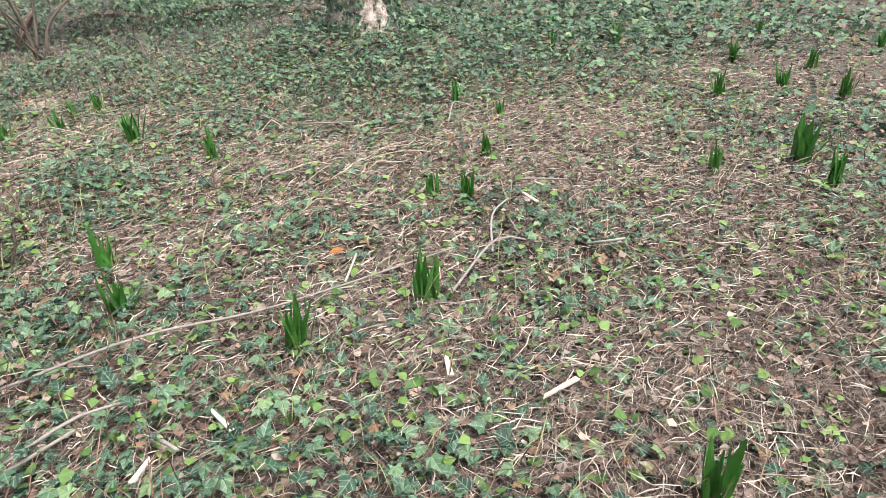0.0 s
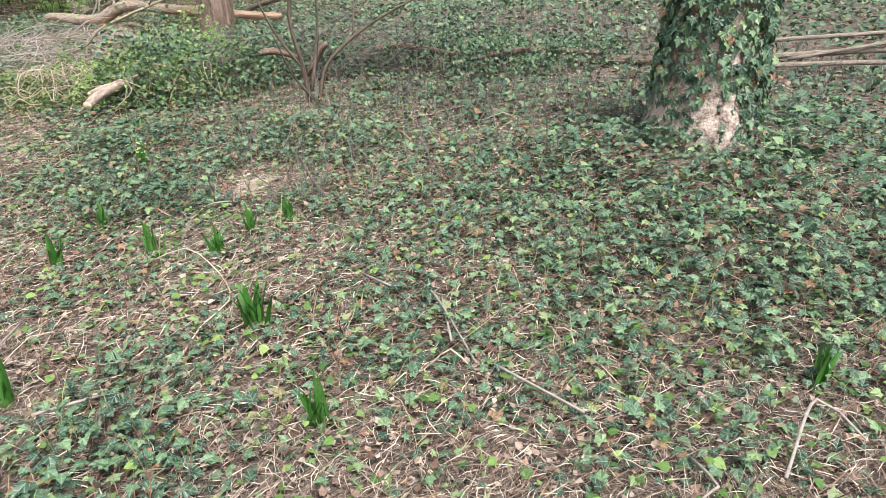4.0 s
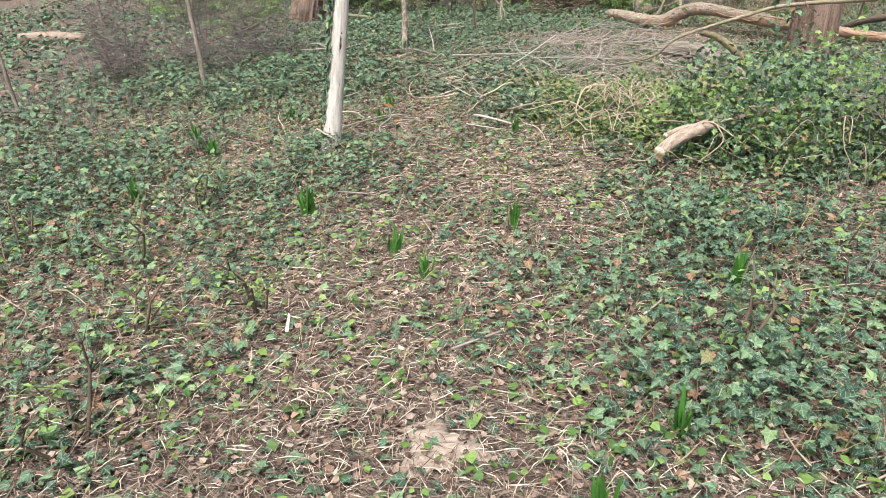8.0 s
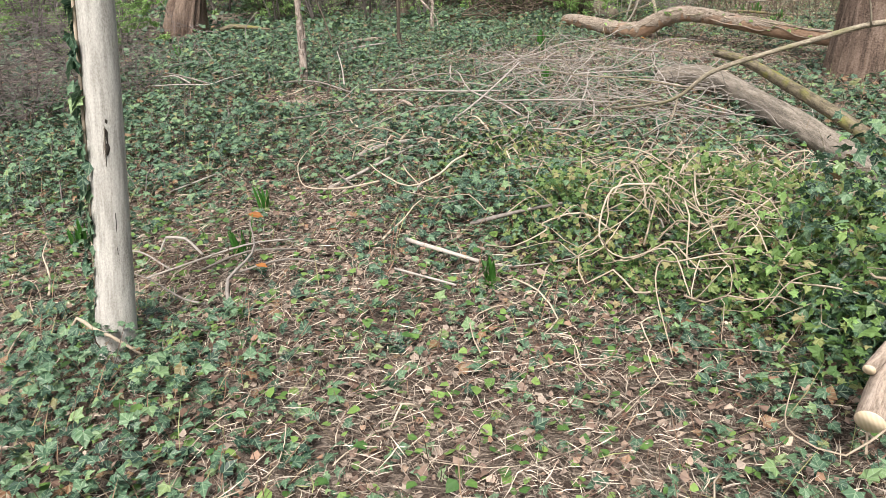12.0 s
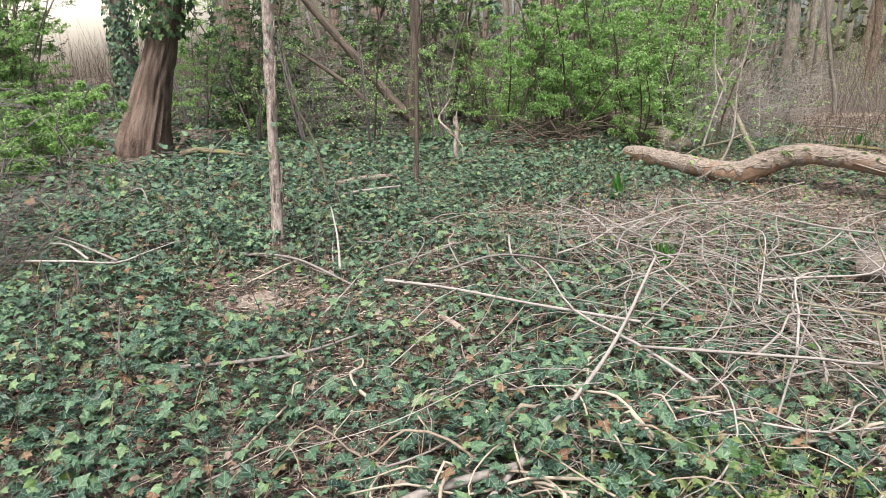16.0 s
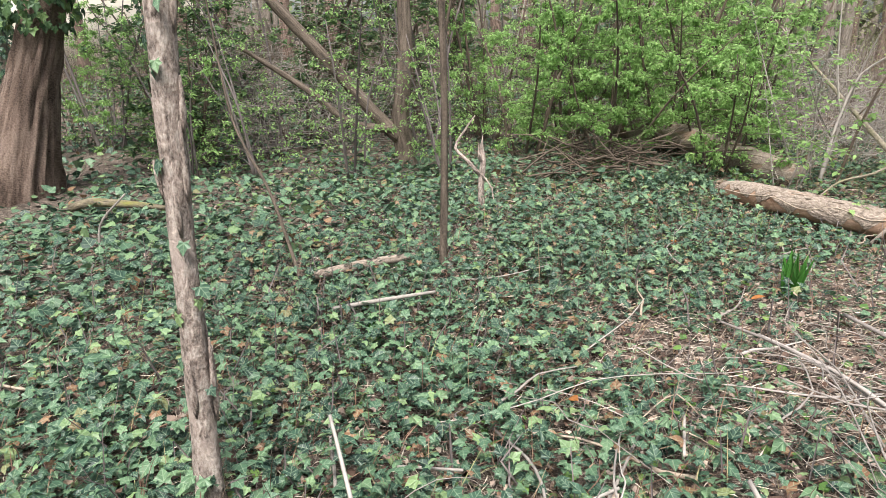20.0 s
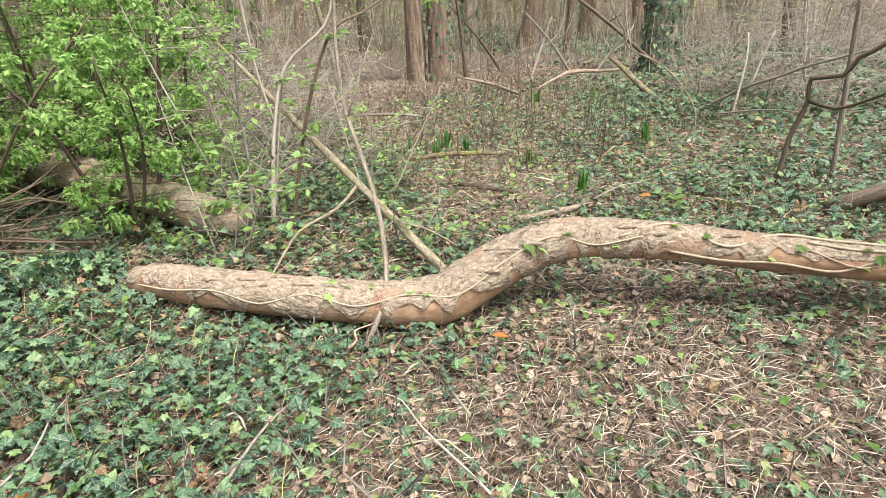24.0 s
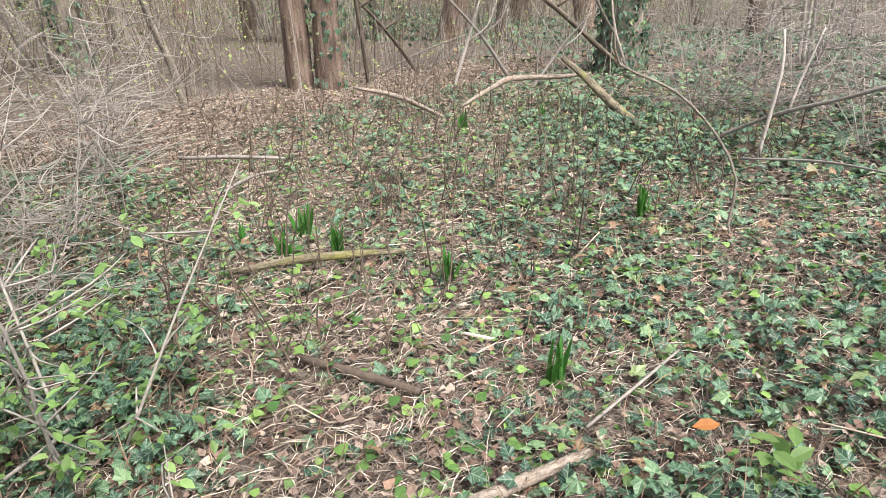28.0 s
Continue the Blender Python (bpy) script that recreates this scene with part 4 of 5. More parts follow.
for k in range(46):
    x, y, a, L, radius = rng.normal(-1.0, .38), rng.normal(11.75, .42), rnd(0, 6.283), rnd(.3, .9), rnd(.003, .0075)
    rows = []
    for q in range(6):
        rows.append((x, y, float(height(x, y)) + .04 + rnd(0, .13), radius * (1.1 - .13 * q)))
        a += rnd(-.9, .9)
        x, y = x + math.cos(a) * L / 5, y + math.sin(a) * L / 5
    part("vine", tube(rows, 5, .05), VINE, torn)
over = empty("leaning_branch", .35, 12.4, 0, "long curved pale branch leaning out of the brush", "branch")
part("stem", tube([(.0, 12.62, .1, .008), (.25, 12.42, .18, .01), (.43, 12.32, .26, .013), (.62, 12.3, .43, .015), (.93, 12.28, .55, .016), (1.23, 12.24, .65, .017), (1.58, 12.2, .75, .018), (2.3, 12.0, .82, .022)], 10, .05, rough_log(4, .06)), BARK_DEAD, over)
for rows, r in (([(.43, 12.32, .26), (.4, 12.26, .14), (.36, 12.2, .08), (.34, 12.1, .02)], .008), ([(.5, 12.3, .33), (.1, 12.45, .36), (-.3, 12.6, .36), (-.7, 12.75, .4)], .007), ([(.3, 12.4, .2), (.05, 12.3, .24), (-.15, 12.2, .12), (-.2, 12.1, .03)], .006),
                ([(.1, 12.45, .36), (-.05, 12.5, .55), (-.1, 12.55, .7)], .004), ([(-.3, 12.6, .36), (-.42, 12.7, .56), (-.4, 12.75, .72)], .004), ([(1.5, 12.2, .72), (1.47, 12.2, .85), (1.4, 12.22, 1.05)], .006), ([(-.05, 12.52, .36), (-.02, 12.4, .15), (.02, 12.35, .03)], .005)):
    part("twig", tube([(*q, r * (1 - .18 * k)) for k, q in enumerate(rows)], 6, .05), BARK_DEAD, over)


# ---- saplings, stubs and leaning stems ----
def sapling(rows_list, label, mat, name="sapling", category="sapling", sides=8):
    x, y = rows_list[0][0][:2]
    ob = empty(name, x, y, 0, label, category)
    for k, rows in enumerate(rows_list):
        part("stem" if k == 0 else "branch", tube(rows, sides, .08, rough_log(k, .05)), mat, ob)
    return ob


sapling([[(-2.64, 16.14, -.05, .026), (-2.62, 16.15, .5, .022), (-2.6, 16.13, 1.2, .02), (-2.6, 16.1, 2.4, .014), (-2.55, 16.2, 4, .006)], [(-2.61, 16.14, 1.25, .01), (-2.5, 16.1, 1.7, .007), (-2.3, 16.1, 2.3, .004)]],
        "slim upright sapling with brown bark", BARK_DARK)
sapling([[(-3.42, 15.88, -.05, .013), (-3.53, 16.01, .21, .011), (-3.67, 16.12, .53, .009), (-3.81, 16.19, .75, .008), (-3.91, 16.25, 1.01, .007), (-4.0, 16.3, 1.8, .004)]], "thin leaning dark sapling in the ivy", BARK_DARK)
sapling([[(2.45, 8.8, -.03, .026), (2.42, 8.8, .35, .02), (2.36, 8.8, .8, .016), (2.5, 8.75, 1.3, .016), (2.7, 8.7, 2.2, .008)], [(2.52, 8.78, -.02, .021), (2.65, 8.75, .35, .016), (3.05, 8.7, .65, .013), (3.6, 8.6, .9, .009)],
         [(2.43, 8.8, .3, .014), (2.2, 8.85, .7, .011), (2.0, 8.9, 1.3, .005)], [(2.47, 8.8, .1, .018), (2.6, 8.85, .6, .013), (2.65, 8.8, 1.4, .007)], [(2.5, 8.8, .0, .014), (2.3, 8.7, .3, .01), (2.15, 8.6, .7, .005)],
         [(2.9, 8.72, .55, .008), (3.0, 8.9, .9, .005), (3.2, 9.0, 1.4, .003)]], "dark sapling with several crooked stems", BARK_DARK)
sapling([[(-4.38, 11.13, -.03, .03), (-4.4, 11.15, .6, .026), (-4.42, 11.15, 1.5, .022), (-4.4, 11.2, 4, .01)]], "pale slim upright sapling in the ivy", BARK_GREY)
sapling([[(-3.45, 19.5, -.1, .15), (-3.47, 19.5, .2, .105), (-3.5, 19.5, .55, .09), (-3.42, 19.5, 1.2, .075), (-3.4, 19.5, 2.4, .06), (-3.3, 19.5, 5, .03)],
         [(-3.5, 19.5, .3, .09), (-3.75, 19.45, .55, .07), (-4.3, 19.3, 1.25, .06), (-5.0, 19.2, 2.1, .05), (-6.0, 19, 3.6, .03)],
         [(-3.55, 19.45, .4, .045), (-4.0, 19.3, .5, .04), (-4.4, 19.2, .85, .032), (-5.0, 19, 1.3, .02)]], "forked tree with a stem leaning far out", BARK_DARK, "forked_tree", "tree", 16)
sapling([[(-2.5, 17.57, -.03, .03), (-2.51, 17.57, .2, .026), (-2.49, 17.57, .4, .024), (-2.5, 17.57, .5, .015), (-2.49, 17.57, .6, .003)], [(-2.51, 17.55, .4, .014), (-2.52, 17.55, .5, .009), (-2.52, 17.55, .55, .002)],
         [(-2.52, 17.56, .3, .018), (-2.62, 17.54, .42, .014), (-2.71, 17.6, .5, .012), (-2.66, 17.62, .6, .01), (-2.55, 17.6, .75, .005)], [(-2.5, 17.55, .3, .007), (-2.42, 17.5, .2, .006), (-2.4, 17.45, .02, .005)]], "broken stub of a small tree with splintered top", BARK_FLAKE, "stub", "tree stump")
sapling([[(.69, 17.04, .01, .024), (.68, 17.3, .11, .026), (.66, 17.78, .3, .022), (.64, 18.1, .43, .023), (.62, 18.53, .6, .019), (.58, 19.27, .9, .014), (.52, 20.5, 1.4, .007)], [(.66, 17.85, .33, .01), (.45, 17.75, .25, .01), (.2, 17.7, .2, .008), (-.05, 17.5, .1, .005)],
         [(.67, 17.5, .19, .006), (.76, 17.35, .17, .006), (.84, 17.2, .1, .004)], [(.62, 18.5, .6, .006), (.72, 18.4, .8, .005), (.82, 18.4, 1.1, .003)]],
        "pale bare dead branch leaning over the path", BARK_DEAD, "dead_branch", "branch")
sapling([[(.02, 16.75, .01, .011), (.19, 16.88, .1, .012), (.31, 17.03, .21, .012), (.41, 17.24, .41, .012), (.45, 17.43, .63, .011), (.48, 17.6, .82, .01), (.54, 17.74, 1.09, .009), (.61, 17.84, 1.41, .008), (.7, 18.0, 2.2, .004)],
         [(.47, 17.55, .78, .005), (.6, 17.6, 1.0, .004), (.8, 17.7, 1.25, .002)]], "thin bent grey stem hanging over the fallen trunk", BARK_GREY, "bent_stem", "branch")
sapling([[(.29, 18.29, -.02, .016), (.39, 18.41, .35, .014), (.47, 18.48, .61, .012), (.6, 18.52, .93, .01), (.86, 18.46, 1.15, .008), (.95, 18.45, 1.39, .006)], [(.47, 18.48, .6, .008), (.4, 18.5, 1.0, .007), (.35, 18.5, 1.7, .004)],
         [(.42, 18.43, .4, .006), (.2, 18.3, .7, .005), (.0, 18.2, 1.1, .003)]], "upright pale forking shrub stem", TWIG)
sapling([[(3.22, 16.76, -.02, .018), (3.24, 16.73, .32, .016), (3.29, 16.67, .57, .014), (3.28, 16.67, .71, .015), (3.31, 16.5, .74, .014), (3.32, 16.43, .85, .016), (3.34, 16.29, .95, .015), (3.37, 16.16, 1.18, .013), (3.5, 15.9, 1.7, .008)],
         [(3.29, 16.67, .57, .012), (3.25, 16.48, .55, .011), (3.18, 16.29, .63, .009), (3.14, 16.02, .78, .006)]], "crooked dark branch twisting up from the ivy", BARK_DARK, "crooked_branch", "branch")
sapling([[(2.9, 16.3, .02, .045), (3.1, 16.05, .16, .05), (3.5, 15.6, .3, .05)]], "rotten stump leaning in the ivy", BARK_DARK, "stump", "tree stump")
sapling([[(3.55, 16.55, -.02, .018), (3.5, 16.55, .8, .016), (3.45, 16.55, 1.8, .01)]], "slim upright grey sapling", BARK_GREY)
sapling([[(3.6, 17.62, -.02, .007), (3.65, 17.69, .08, .0065), (3.66, 17.69, .3, .0065), (3.61, 17.79, .5, .006), (3.5, 17.95, .69, .006), (3.34, 18.14, .81, .006), (3.28, 18.14, .95, .006), (3.19, 18.18, 1.09, .005), (3.0, 18.3, 1.6, .003)],
         [(3.36, 18.12, .8, .006), (3.5, 18.3, 1.0, .006), (3.6, 18.4, 1.4, .004)]], "thin stem bowed into an arch", BARK_GREY, "arched_stem", "branch")
sapling([[(5.01, 18.51, .04, .016), (5.04, 18.25, .2, .013), (5.0, 18.0, .33, .014), (4.97, 17.7, .45, .011), (4.92, 17.45, .56, .012), (4.9, 16.9, .75, .008)], [(5.0, 18, .33, .01), (5.1, 18, .5, .008), (5.2, 17.95, .8, .005)]], "fallen dead branch propped on the ivy", TWIG, "dead_branch", "branch")
sapling([[(3.18, 22.7, -.03, .04), (3.11, 22.72, .48, .036), (3.03, 22.71, .73, .034), (2.97, 22.67, .97, .032), (2.7, 22.6, 2.4, .02), (2.6, 22.5, 5, .01)]], "leaning grey young tree at the back", BARK_GREY)
sapling([[(4.55, 18.06, .12, .007), (4.37, 17.58, .24, .007), (4.11, 17.22, .32, .005), (3.9, 16.9, .36, .003)]], "thin pale twig over the ivy", TWIG, "stick", "branch")
sapling([[(4.9, 18.1, .02, .012), (5.02, 18.09, .55, .01), (5.09, 18.14, .79, .007)]], "bare upright pale dead stick", TWIG, "stick", "branch")
sapling([[(1.66, 18.25, .03, .016), (1.75, 18.0, .035, .017), (1.83, 17.8, .03, .013)]], "short stick on the bare path", TWIG_DARK, "stick", "branch")
sapling([[(1.45, 17.4, .03, .02), (1.7, 17.33, .04, .021), (1.97, 17.25, .05, .014)]], "broken pale branch on the ground", BARK_LOG, "stick", "branch")
sapling([[(2.38, 20.95, .05, .012), (2.62, 20.62, .07, .014), (2.87, 20.38, .05, .01)]], "bare stick across the far path", TWIG, "stick", "branch")
sapling([[(2.28, 20.07, .04, .009), (2.5, 20.16, .06, .011), (2.7, 20.17, .05, .008)]], "bare stick across the far path", TWIG, "stick", "branch")
sapling([[(-3.3, 15.75, .11, .026), (-3.0, 15.86, .15, .028), (-2.78, 15.98, .15, .022)]], "short pale log in the ivy", BARK_LOG, "stick", "branch")
sapling([[(-3.05, 15.25, .13, .01), (-2.8, 15.28, .17, .01), (-2.57, 15.34, .19, .007)]], "pale stick on the ivy", TWIG, "stick", "branch")


for k in range(44):
    g = np.random.default_rng(500 + k)
    y = g.uniform(9.5, 17)
    x = float(np.interp(y, [9, 12, 15, 17], [-.8, -1.9, -1.8, -.3])) + g.normal(0, 1.3)
    a, L = g.uniform(0, 3.14), g.uniform(.2, .75)
    p0, p1 = (x, y, float(height(x, y)) + .04), (x + math.cos(a) * L, y + math.sin(a) * L, float(height(x, y)) + g.uniform(.04, .16))
    r = g.uniform(.003, .009)
    ob = part("stick", tube(crooked(p0, p1, r, .02, 600 + k), 6, .06), TWIG if k % 3 else VINE)
    tagged(ob, "pale dry stick lying on the ivy", "branch", "dry sticks on the ivy")


sapling([[(-5.48, 9.66, -.03, .02), (-5.5, 9.66, .8, .017), (-5.46, 9.7, 2, .013), (-5.5, 9.7, 4, .006)]], "pale slim upright sapling in the ivy", BARK_GREY)
sapling([[(-8.0, 13.6, -.03, .03), (-8.05, 13.6, 1.0, .026), (-8.0, 13.6, 2.5, .02), (-8.0, 13.6, 5, .01)]], "pale slim upright sapling in the ivy", BARK_GREY)
fallen("pale_log", [(-10.9, 14.5, .1, .09), (-10.2, 14.55, .12, .095), (-9.5, 14.6, .1, .08)], 14, "pale log lying far off in the ivy", BARK_LOG, 13)
stub = empty("cut_branch", -1.72, 12.85, 0, "short pale branch with a sawn end in the ivy", "branch")
wood = part("limb", tube([(-1.72, 12.85, .1, .013), (-1.65, 12.81, .09, .014), (-1.55, 12.75, .04, .014)], 14, .05, rough_log(3, .04)), BARK_SMOOTH, stub)
part("cut_face", tube([(-1.721, 12.8508, .1002, .0124), (-1.7245, 12.853, .1009, .012)], 14, 1, None, True), SAWN, wood, "pale freshly sawn end")
sapling([[(-5.64, 17.0, .16, .03), (-5.48, 17.02, .2, .036), (-5.2, 17.03, .19, .03), (-4.9, 17.1, .14, .02)]], "stick thick with yellow-green moss", BARK_MOSS, "mossy_stick", "branch")
for rows in (((-.23, 3.12), (.12, 2.91), (.54, 2.75), (1.24, 2.49)), ((-.37, 2.77), (-.17, 2.72), (-.02, 2.7)), ((-.38, 2.73), (-.21, 2.67)), ((.95, 2.29), (1.33, 2.34), (1.46, 2.22)), ((1.59, 2.45), (1.42, 2.29)), ((1.3, 2.34), (1.5, 2.47), (1.76, 2.55)),
             ((.8, 2.67), (.96, 2.76)), ((1.54, 2.05), (1.59, 1.91)), ((-.08, 2.55), (-.09, 2.39)), ((2.44, 3.72), (2.4, 3.57), (2.32, 3.57), (2.3, 3.42)), ((2.63, 3.54), (2.97, 3.73), (2.99, 3.56)), ((2.13, 4.91), (2.01, 4.53)), ((1.93, 2.63), (1.92, 2.57), (2.1, 2.42)),
             ((2.12, 4.38), (2.24, 3.99)), ((2.1, 5.05), (2.08, 4.8), (2.06, 4.42)), ((.43, 5.58), (.4, 5.3)), ((.77, 4.84), (.57, 4.78)), ((.78, 4.71), (.79, 4.59)), ((1.88, 5.24), (1.94, 5.03)), ((-.1, 6.8), (.07, 6.93)), ((.69, 7.52), (.58, 7.19)),
             ((-1.67, 9.81), (-1.45, 9.91), (-1.28, 9.96)), ((.35, 8.79), (.44, 8.63)), ((-.95, 9.91), (-.66, 9.79)), ((-2.82, 9.39), (-2.44, 9.18)), ((-1.33, 8.33), (-1.09, 8.27)), ((-.71, 8.37), (-.53, 8.36)),
             ((-2.43, 9.99), (-2.25, 9.98), (-2.03, 9.89)), ((-2.09, 9.8), (-1.72, 10.03), (-1.54, 10.2)), ((-1.85, 9.87), (-1.66, 9.96), (-1.47, 10.08)), ((-2.23, 10.17), (-2.13, 9.98)), ((-1.72, 11.21), (-1.43, 10.81)), ((-2.63, 10.84), (-2.43, 11.04)),
             ((-2.43, 12.55), (-2.26, 12.39)), ((-2.93, 14.74), (-2.72, 14.11), (-2.42, 13.45)), ((-4.14, 13.87), (-3.8, 14.03)), ((-3.26, 13.75), (-2.9, 13.65), (-2.5, 13.52)), ((-2.8, 14.37), (-2.69, 14.02), (-2.51, 13.54)), ((-2.25, 14.46), (-2.09, 14.11), (-2.08, 13.51)),
             ((-1.76, 14.43), (-1.99, 13.89), (-2.32, 13.58)), ((-3.93, 13.46), (-3.83, 13.69), (-3.67, 13.93)), ((-4.23, 13.99), (-3.94, 14.17)), ((-1.59, 14.55), (-1.66, 14.24)), ((-2.04, 14.03), (-1.87, 14.09)), ((-2.57, 14.25), (-2.33, 14.18)),
             ((-.78, 16.21), (-.73, 16.01)), ((-.76, 16.29), (-.53, 16.47), (-.26, 16.67)), ((-2.17, 16.27), (-1.95, 16.24)), ((-.7, 16.64), (-.58, 16.62), (-.57, 16.55)), ((.1, 16.28), (.03, 16.09)), ((2.04, 17.32), (2.28, 17.3), (2.59, 17.34)), ((.77, 18.25), (.96, 18.3))):
    z = [float(height(*q)) + .055 + .04 * (k == 1) for k, q in enumerate(rows)]
    ob = part("stick", tube([(*q, h, .0056 - .0007 * k) for k, (q, h) in enumerate(zip(rows, z))], 6, .06, rough_log(len(rows), .1)), TWIG)
    tagged(ob, "long pale dry stick lying on the litter", "branch", "dry sticks on the ivy")
for base, tip, r, mat in (((5.17, 22.49), (4.95, 22.5, 1.5), .03, "d"), ((6.0, 22.6), (4.95, 22.55, 1.0), .022, "d"), ((5.6, 21.6), (5.9, 21.5, .8), .02, "p"), ((6.0, 20.9), (6.3, 20.4, .7), .016, "p"), ((6.3, 21.4), (5.5, 21.6, .9), .02, "p"),
                          ((7.4, 20.6), (5.6, 21.4, 1.4), .03, "d"), ((5.2, 21.7), (5.3, 21.4, .45), .012, "p"), ((6.6, 18.9), (6.62, 18.8, 1.2), .012, "p"), ((5.9, 18.3), (6.1, 18.2, .65), .01, "p"), ((5.5, 22.9), (6.6, 22.4, .35), .015, "p")):
    a, b = (*base, float(height(*base)) - .03), tip
    m = [(a[n] + b[n]) / 2 + (.05, .03, .04)[n] for n in range(3)]
    sapling([[(*a, r), (*m, r * .85), (*b, r * .5)], [(*m, r * .5), (m[0] + .2, m[1] - .1, m[2] + .15, r * .35), (m[0] + .35, m[1] - .1, m[2] + .4, r * .15)]],
            "leaning dead stem with dark ragged bark" if mat == "d" else "leaning pale dead stem in the undergrowth", BARK_DARK if mat == "d" else TWIG, "dead_branch", "branch")
STICKS = [[(-4.3, 13.21, .08), (-3.97, 13.19, .1), (-3.71, 13.24, .09), (-3.62, 13.37, .11), (-3.54, 13.62, .12)], [(-3.71, 13.24, .1), (-4.06, 13.38, .14), (-4.3, 13.46, .16)], [(-3.9, 13.24, .1), (-4.1, 13.33, .15), (-4.33, 13.44, .12)],
          [(-4.03, 13.78, .07), (-3.9, 13.87, .1), (-3.78, 13.95, .08)], [(-4.88, 14.99, .1), (-4.71, 14.91, .15), (-4.45, 14.62, .08)], [(-2.42, 13.42, .05), (-2.55, 13.75, .14), (-2.7, 14.06, .25)],
          [(-2.13, 10.05, .04), (-2.0, 10.01, .06), (-1.85, 9.9, .04)], [(-4.71, 15.97, -.02), (-4.7, 16.0, .25), (-4.5, 16.0, .45)]]
for rows in STICKS:
    ob = part("stick", tube([(*q[:2], q[2] + .06, .0085 - .0014 * k) for k, q in enumerate(rows)], 6, .05, rough_log(len(rows), .1)), TWIG)
    tagged(ob, "pale forked dry stick lying on the ivy", "branch", "dry sticks on the ivy")
spray = empty("elder_branch", .42, 18.3, 0, "arching elder branch with clusters of fresh green leaves", "shrub")
arch = [(.42, 18.3, -.02, .012), (.5, 18.15, .6, .011), (.6, 18.05, 1.0, .009), (.69, 18.0, 1.17, .008), (.84, 17.98, 1.23, .007), (1.02, 18.0, 1.3, .005), (1.2, 18.0, 1.31, .004), (1.4, 18.0, 1.28, .002)]
part("stem", tube(arch, 6, .05), TWIG_DARK, spray)
g = np.random.default_rng(810)
line = spline(arch, .05)
for k in range(14):
    q = line[int(len(line) * (.35 + .64 * k / 13)) - 1][:3]
    n = 9
    e = q + g.normal(0, .05, 3) + (0, 0, .03)
    part("twig", tube([(*q, .003), (*((q + e) / 2 + (0, 0, .01)), .002), (*e, .001)], 4, .04), TWIG_DARK, spray)
    for _ in range(n):
        d = scatter(OVAL, OVAL_TRIS, (e + g.normal(0, .012, 3))[None], g.uniform(0, 6.28, 1), g.uniform(-.7, .3, 1), g.uniform(-.5, .5, 1), g.uniform(.035, .075, 1))
        part("leaf", leaves_mesh("leaf", d, FRESH), FRESH, spray)
CHIP = plain_wood("pale_wood_chip", (.38, .32, .25), (.68, .6, .48), 30)
for k, (x, y) in enumerate(((.61, 2.05), (.73, 1.73), (-.17, 2.45), (.07, 2.44), (1.84, 2.49), (2.0, 2.51), (.2, 5.1), (-.8, 6.8), (1.5, 17.1), (2.2, 17.9))):
    g = np.random.default_rng(700 + k)
    a, L, w, z = g.uniform(0, 3.14), g.uniform(.03, .07), g.uniform(.005, .01), float(height(x, y)) + .045
    d, e = np.array((math.cos(a), math.sin(a), .1)), np.array((-math.sin(a), math.cos(a), 0))
    c = np.array((x, y, z))
    v = [c + d * L * sx * (1.25 if sy > 0 and sx > 0 else 1) + e * w * sy * (.6 if sx > 0 else 1) + np.array((0, 0, h)) for h in (0, .006) for sy in (-1, 1) for sx in (-1, 1)]
    q = [(0, 2, 3, 1), (4, 5, 7, 6), (0, 1, 5, 4), (2, 6, 7, 3), (0, 4, 6, 2), (1, 3, 7, 5)]
    tagged(new("wood_chip", link_mesh("wood_chip", v, np.array(q).ravel(), np.arange(6) * 4, CHIP, None, False)), "pale splinter of broken wood on the litter", "wood chip", "wood chips on the litter")
ORANGE = leafy("orange_dead_leaf", [(0, (.36, .13, .04)), (1, (.55, .24, .08))], .7, .3, .25)
for k, (x, y) in enumerate(((-1.78, 10.37), (-1.49, 9.81), (-1.08, 15.54), (-3.01, 15.43), (-1.98, 14.61), (-1.3, 10.18), (1.42, 6.74), (.89, 2.84), (-1.23, 16.59), (-1.02, 16.33), (.42, 16.43), (2.26, 17.04))):
    g = np.random.default_rng(740 + k)
    d = scatter(OVAL, OVAL_TRIS, np.array([(x, y, float(height(x, y)) + .1)]), g.uniform(0, 6.28, 1), g.uniform(-.3, .5, 1), g.uniform(-.6, .6, 1), g.uniform(.06, .085, 1))
    tagged(new("fallen_leaf", leaves_mesh("fallen_leaf", d, ORANGE)), "curled orange-brown fallen leaf on the ivy", "leaf", "orange fallen leaves")
g = np.random.default_rng(790)
broad = empty("broad_leaf_plant", 2.2, 16.9, 0, "small plant with broad light green leaves", "plant")
for k in range(11):
    a = k * 2.4
    at = np.array([(2.22 + math.cos(a) * .03, 16.87 + math.sin(a) * .03, .05 + .01 * k)])
    part("leaf", leaves_mesh("leaf", scatter(OVAL, OVAL_TRIS, at, np.array([a]), np.array([g.uniform(0, .5)]), np.array([g.uniform(-.3, .3)]), np.array([g.uniform(.05, .085)])), FRESH), FRESH, broad)
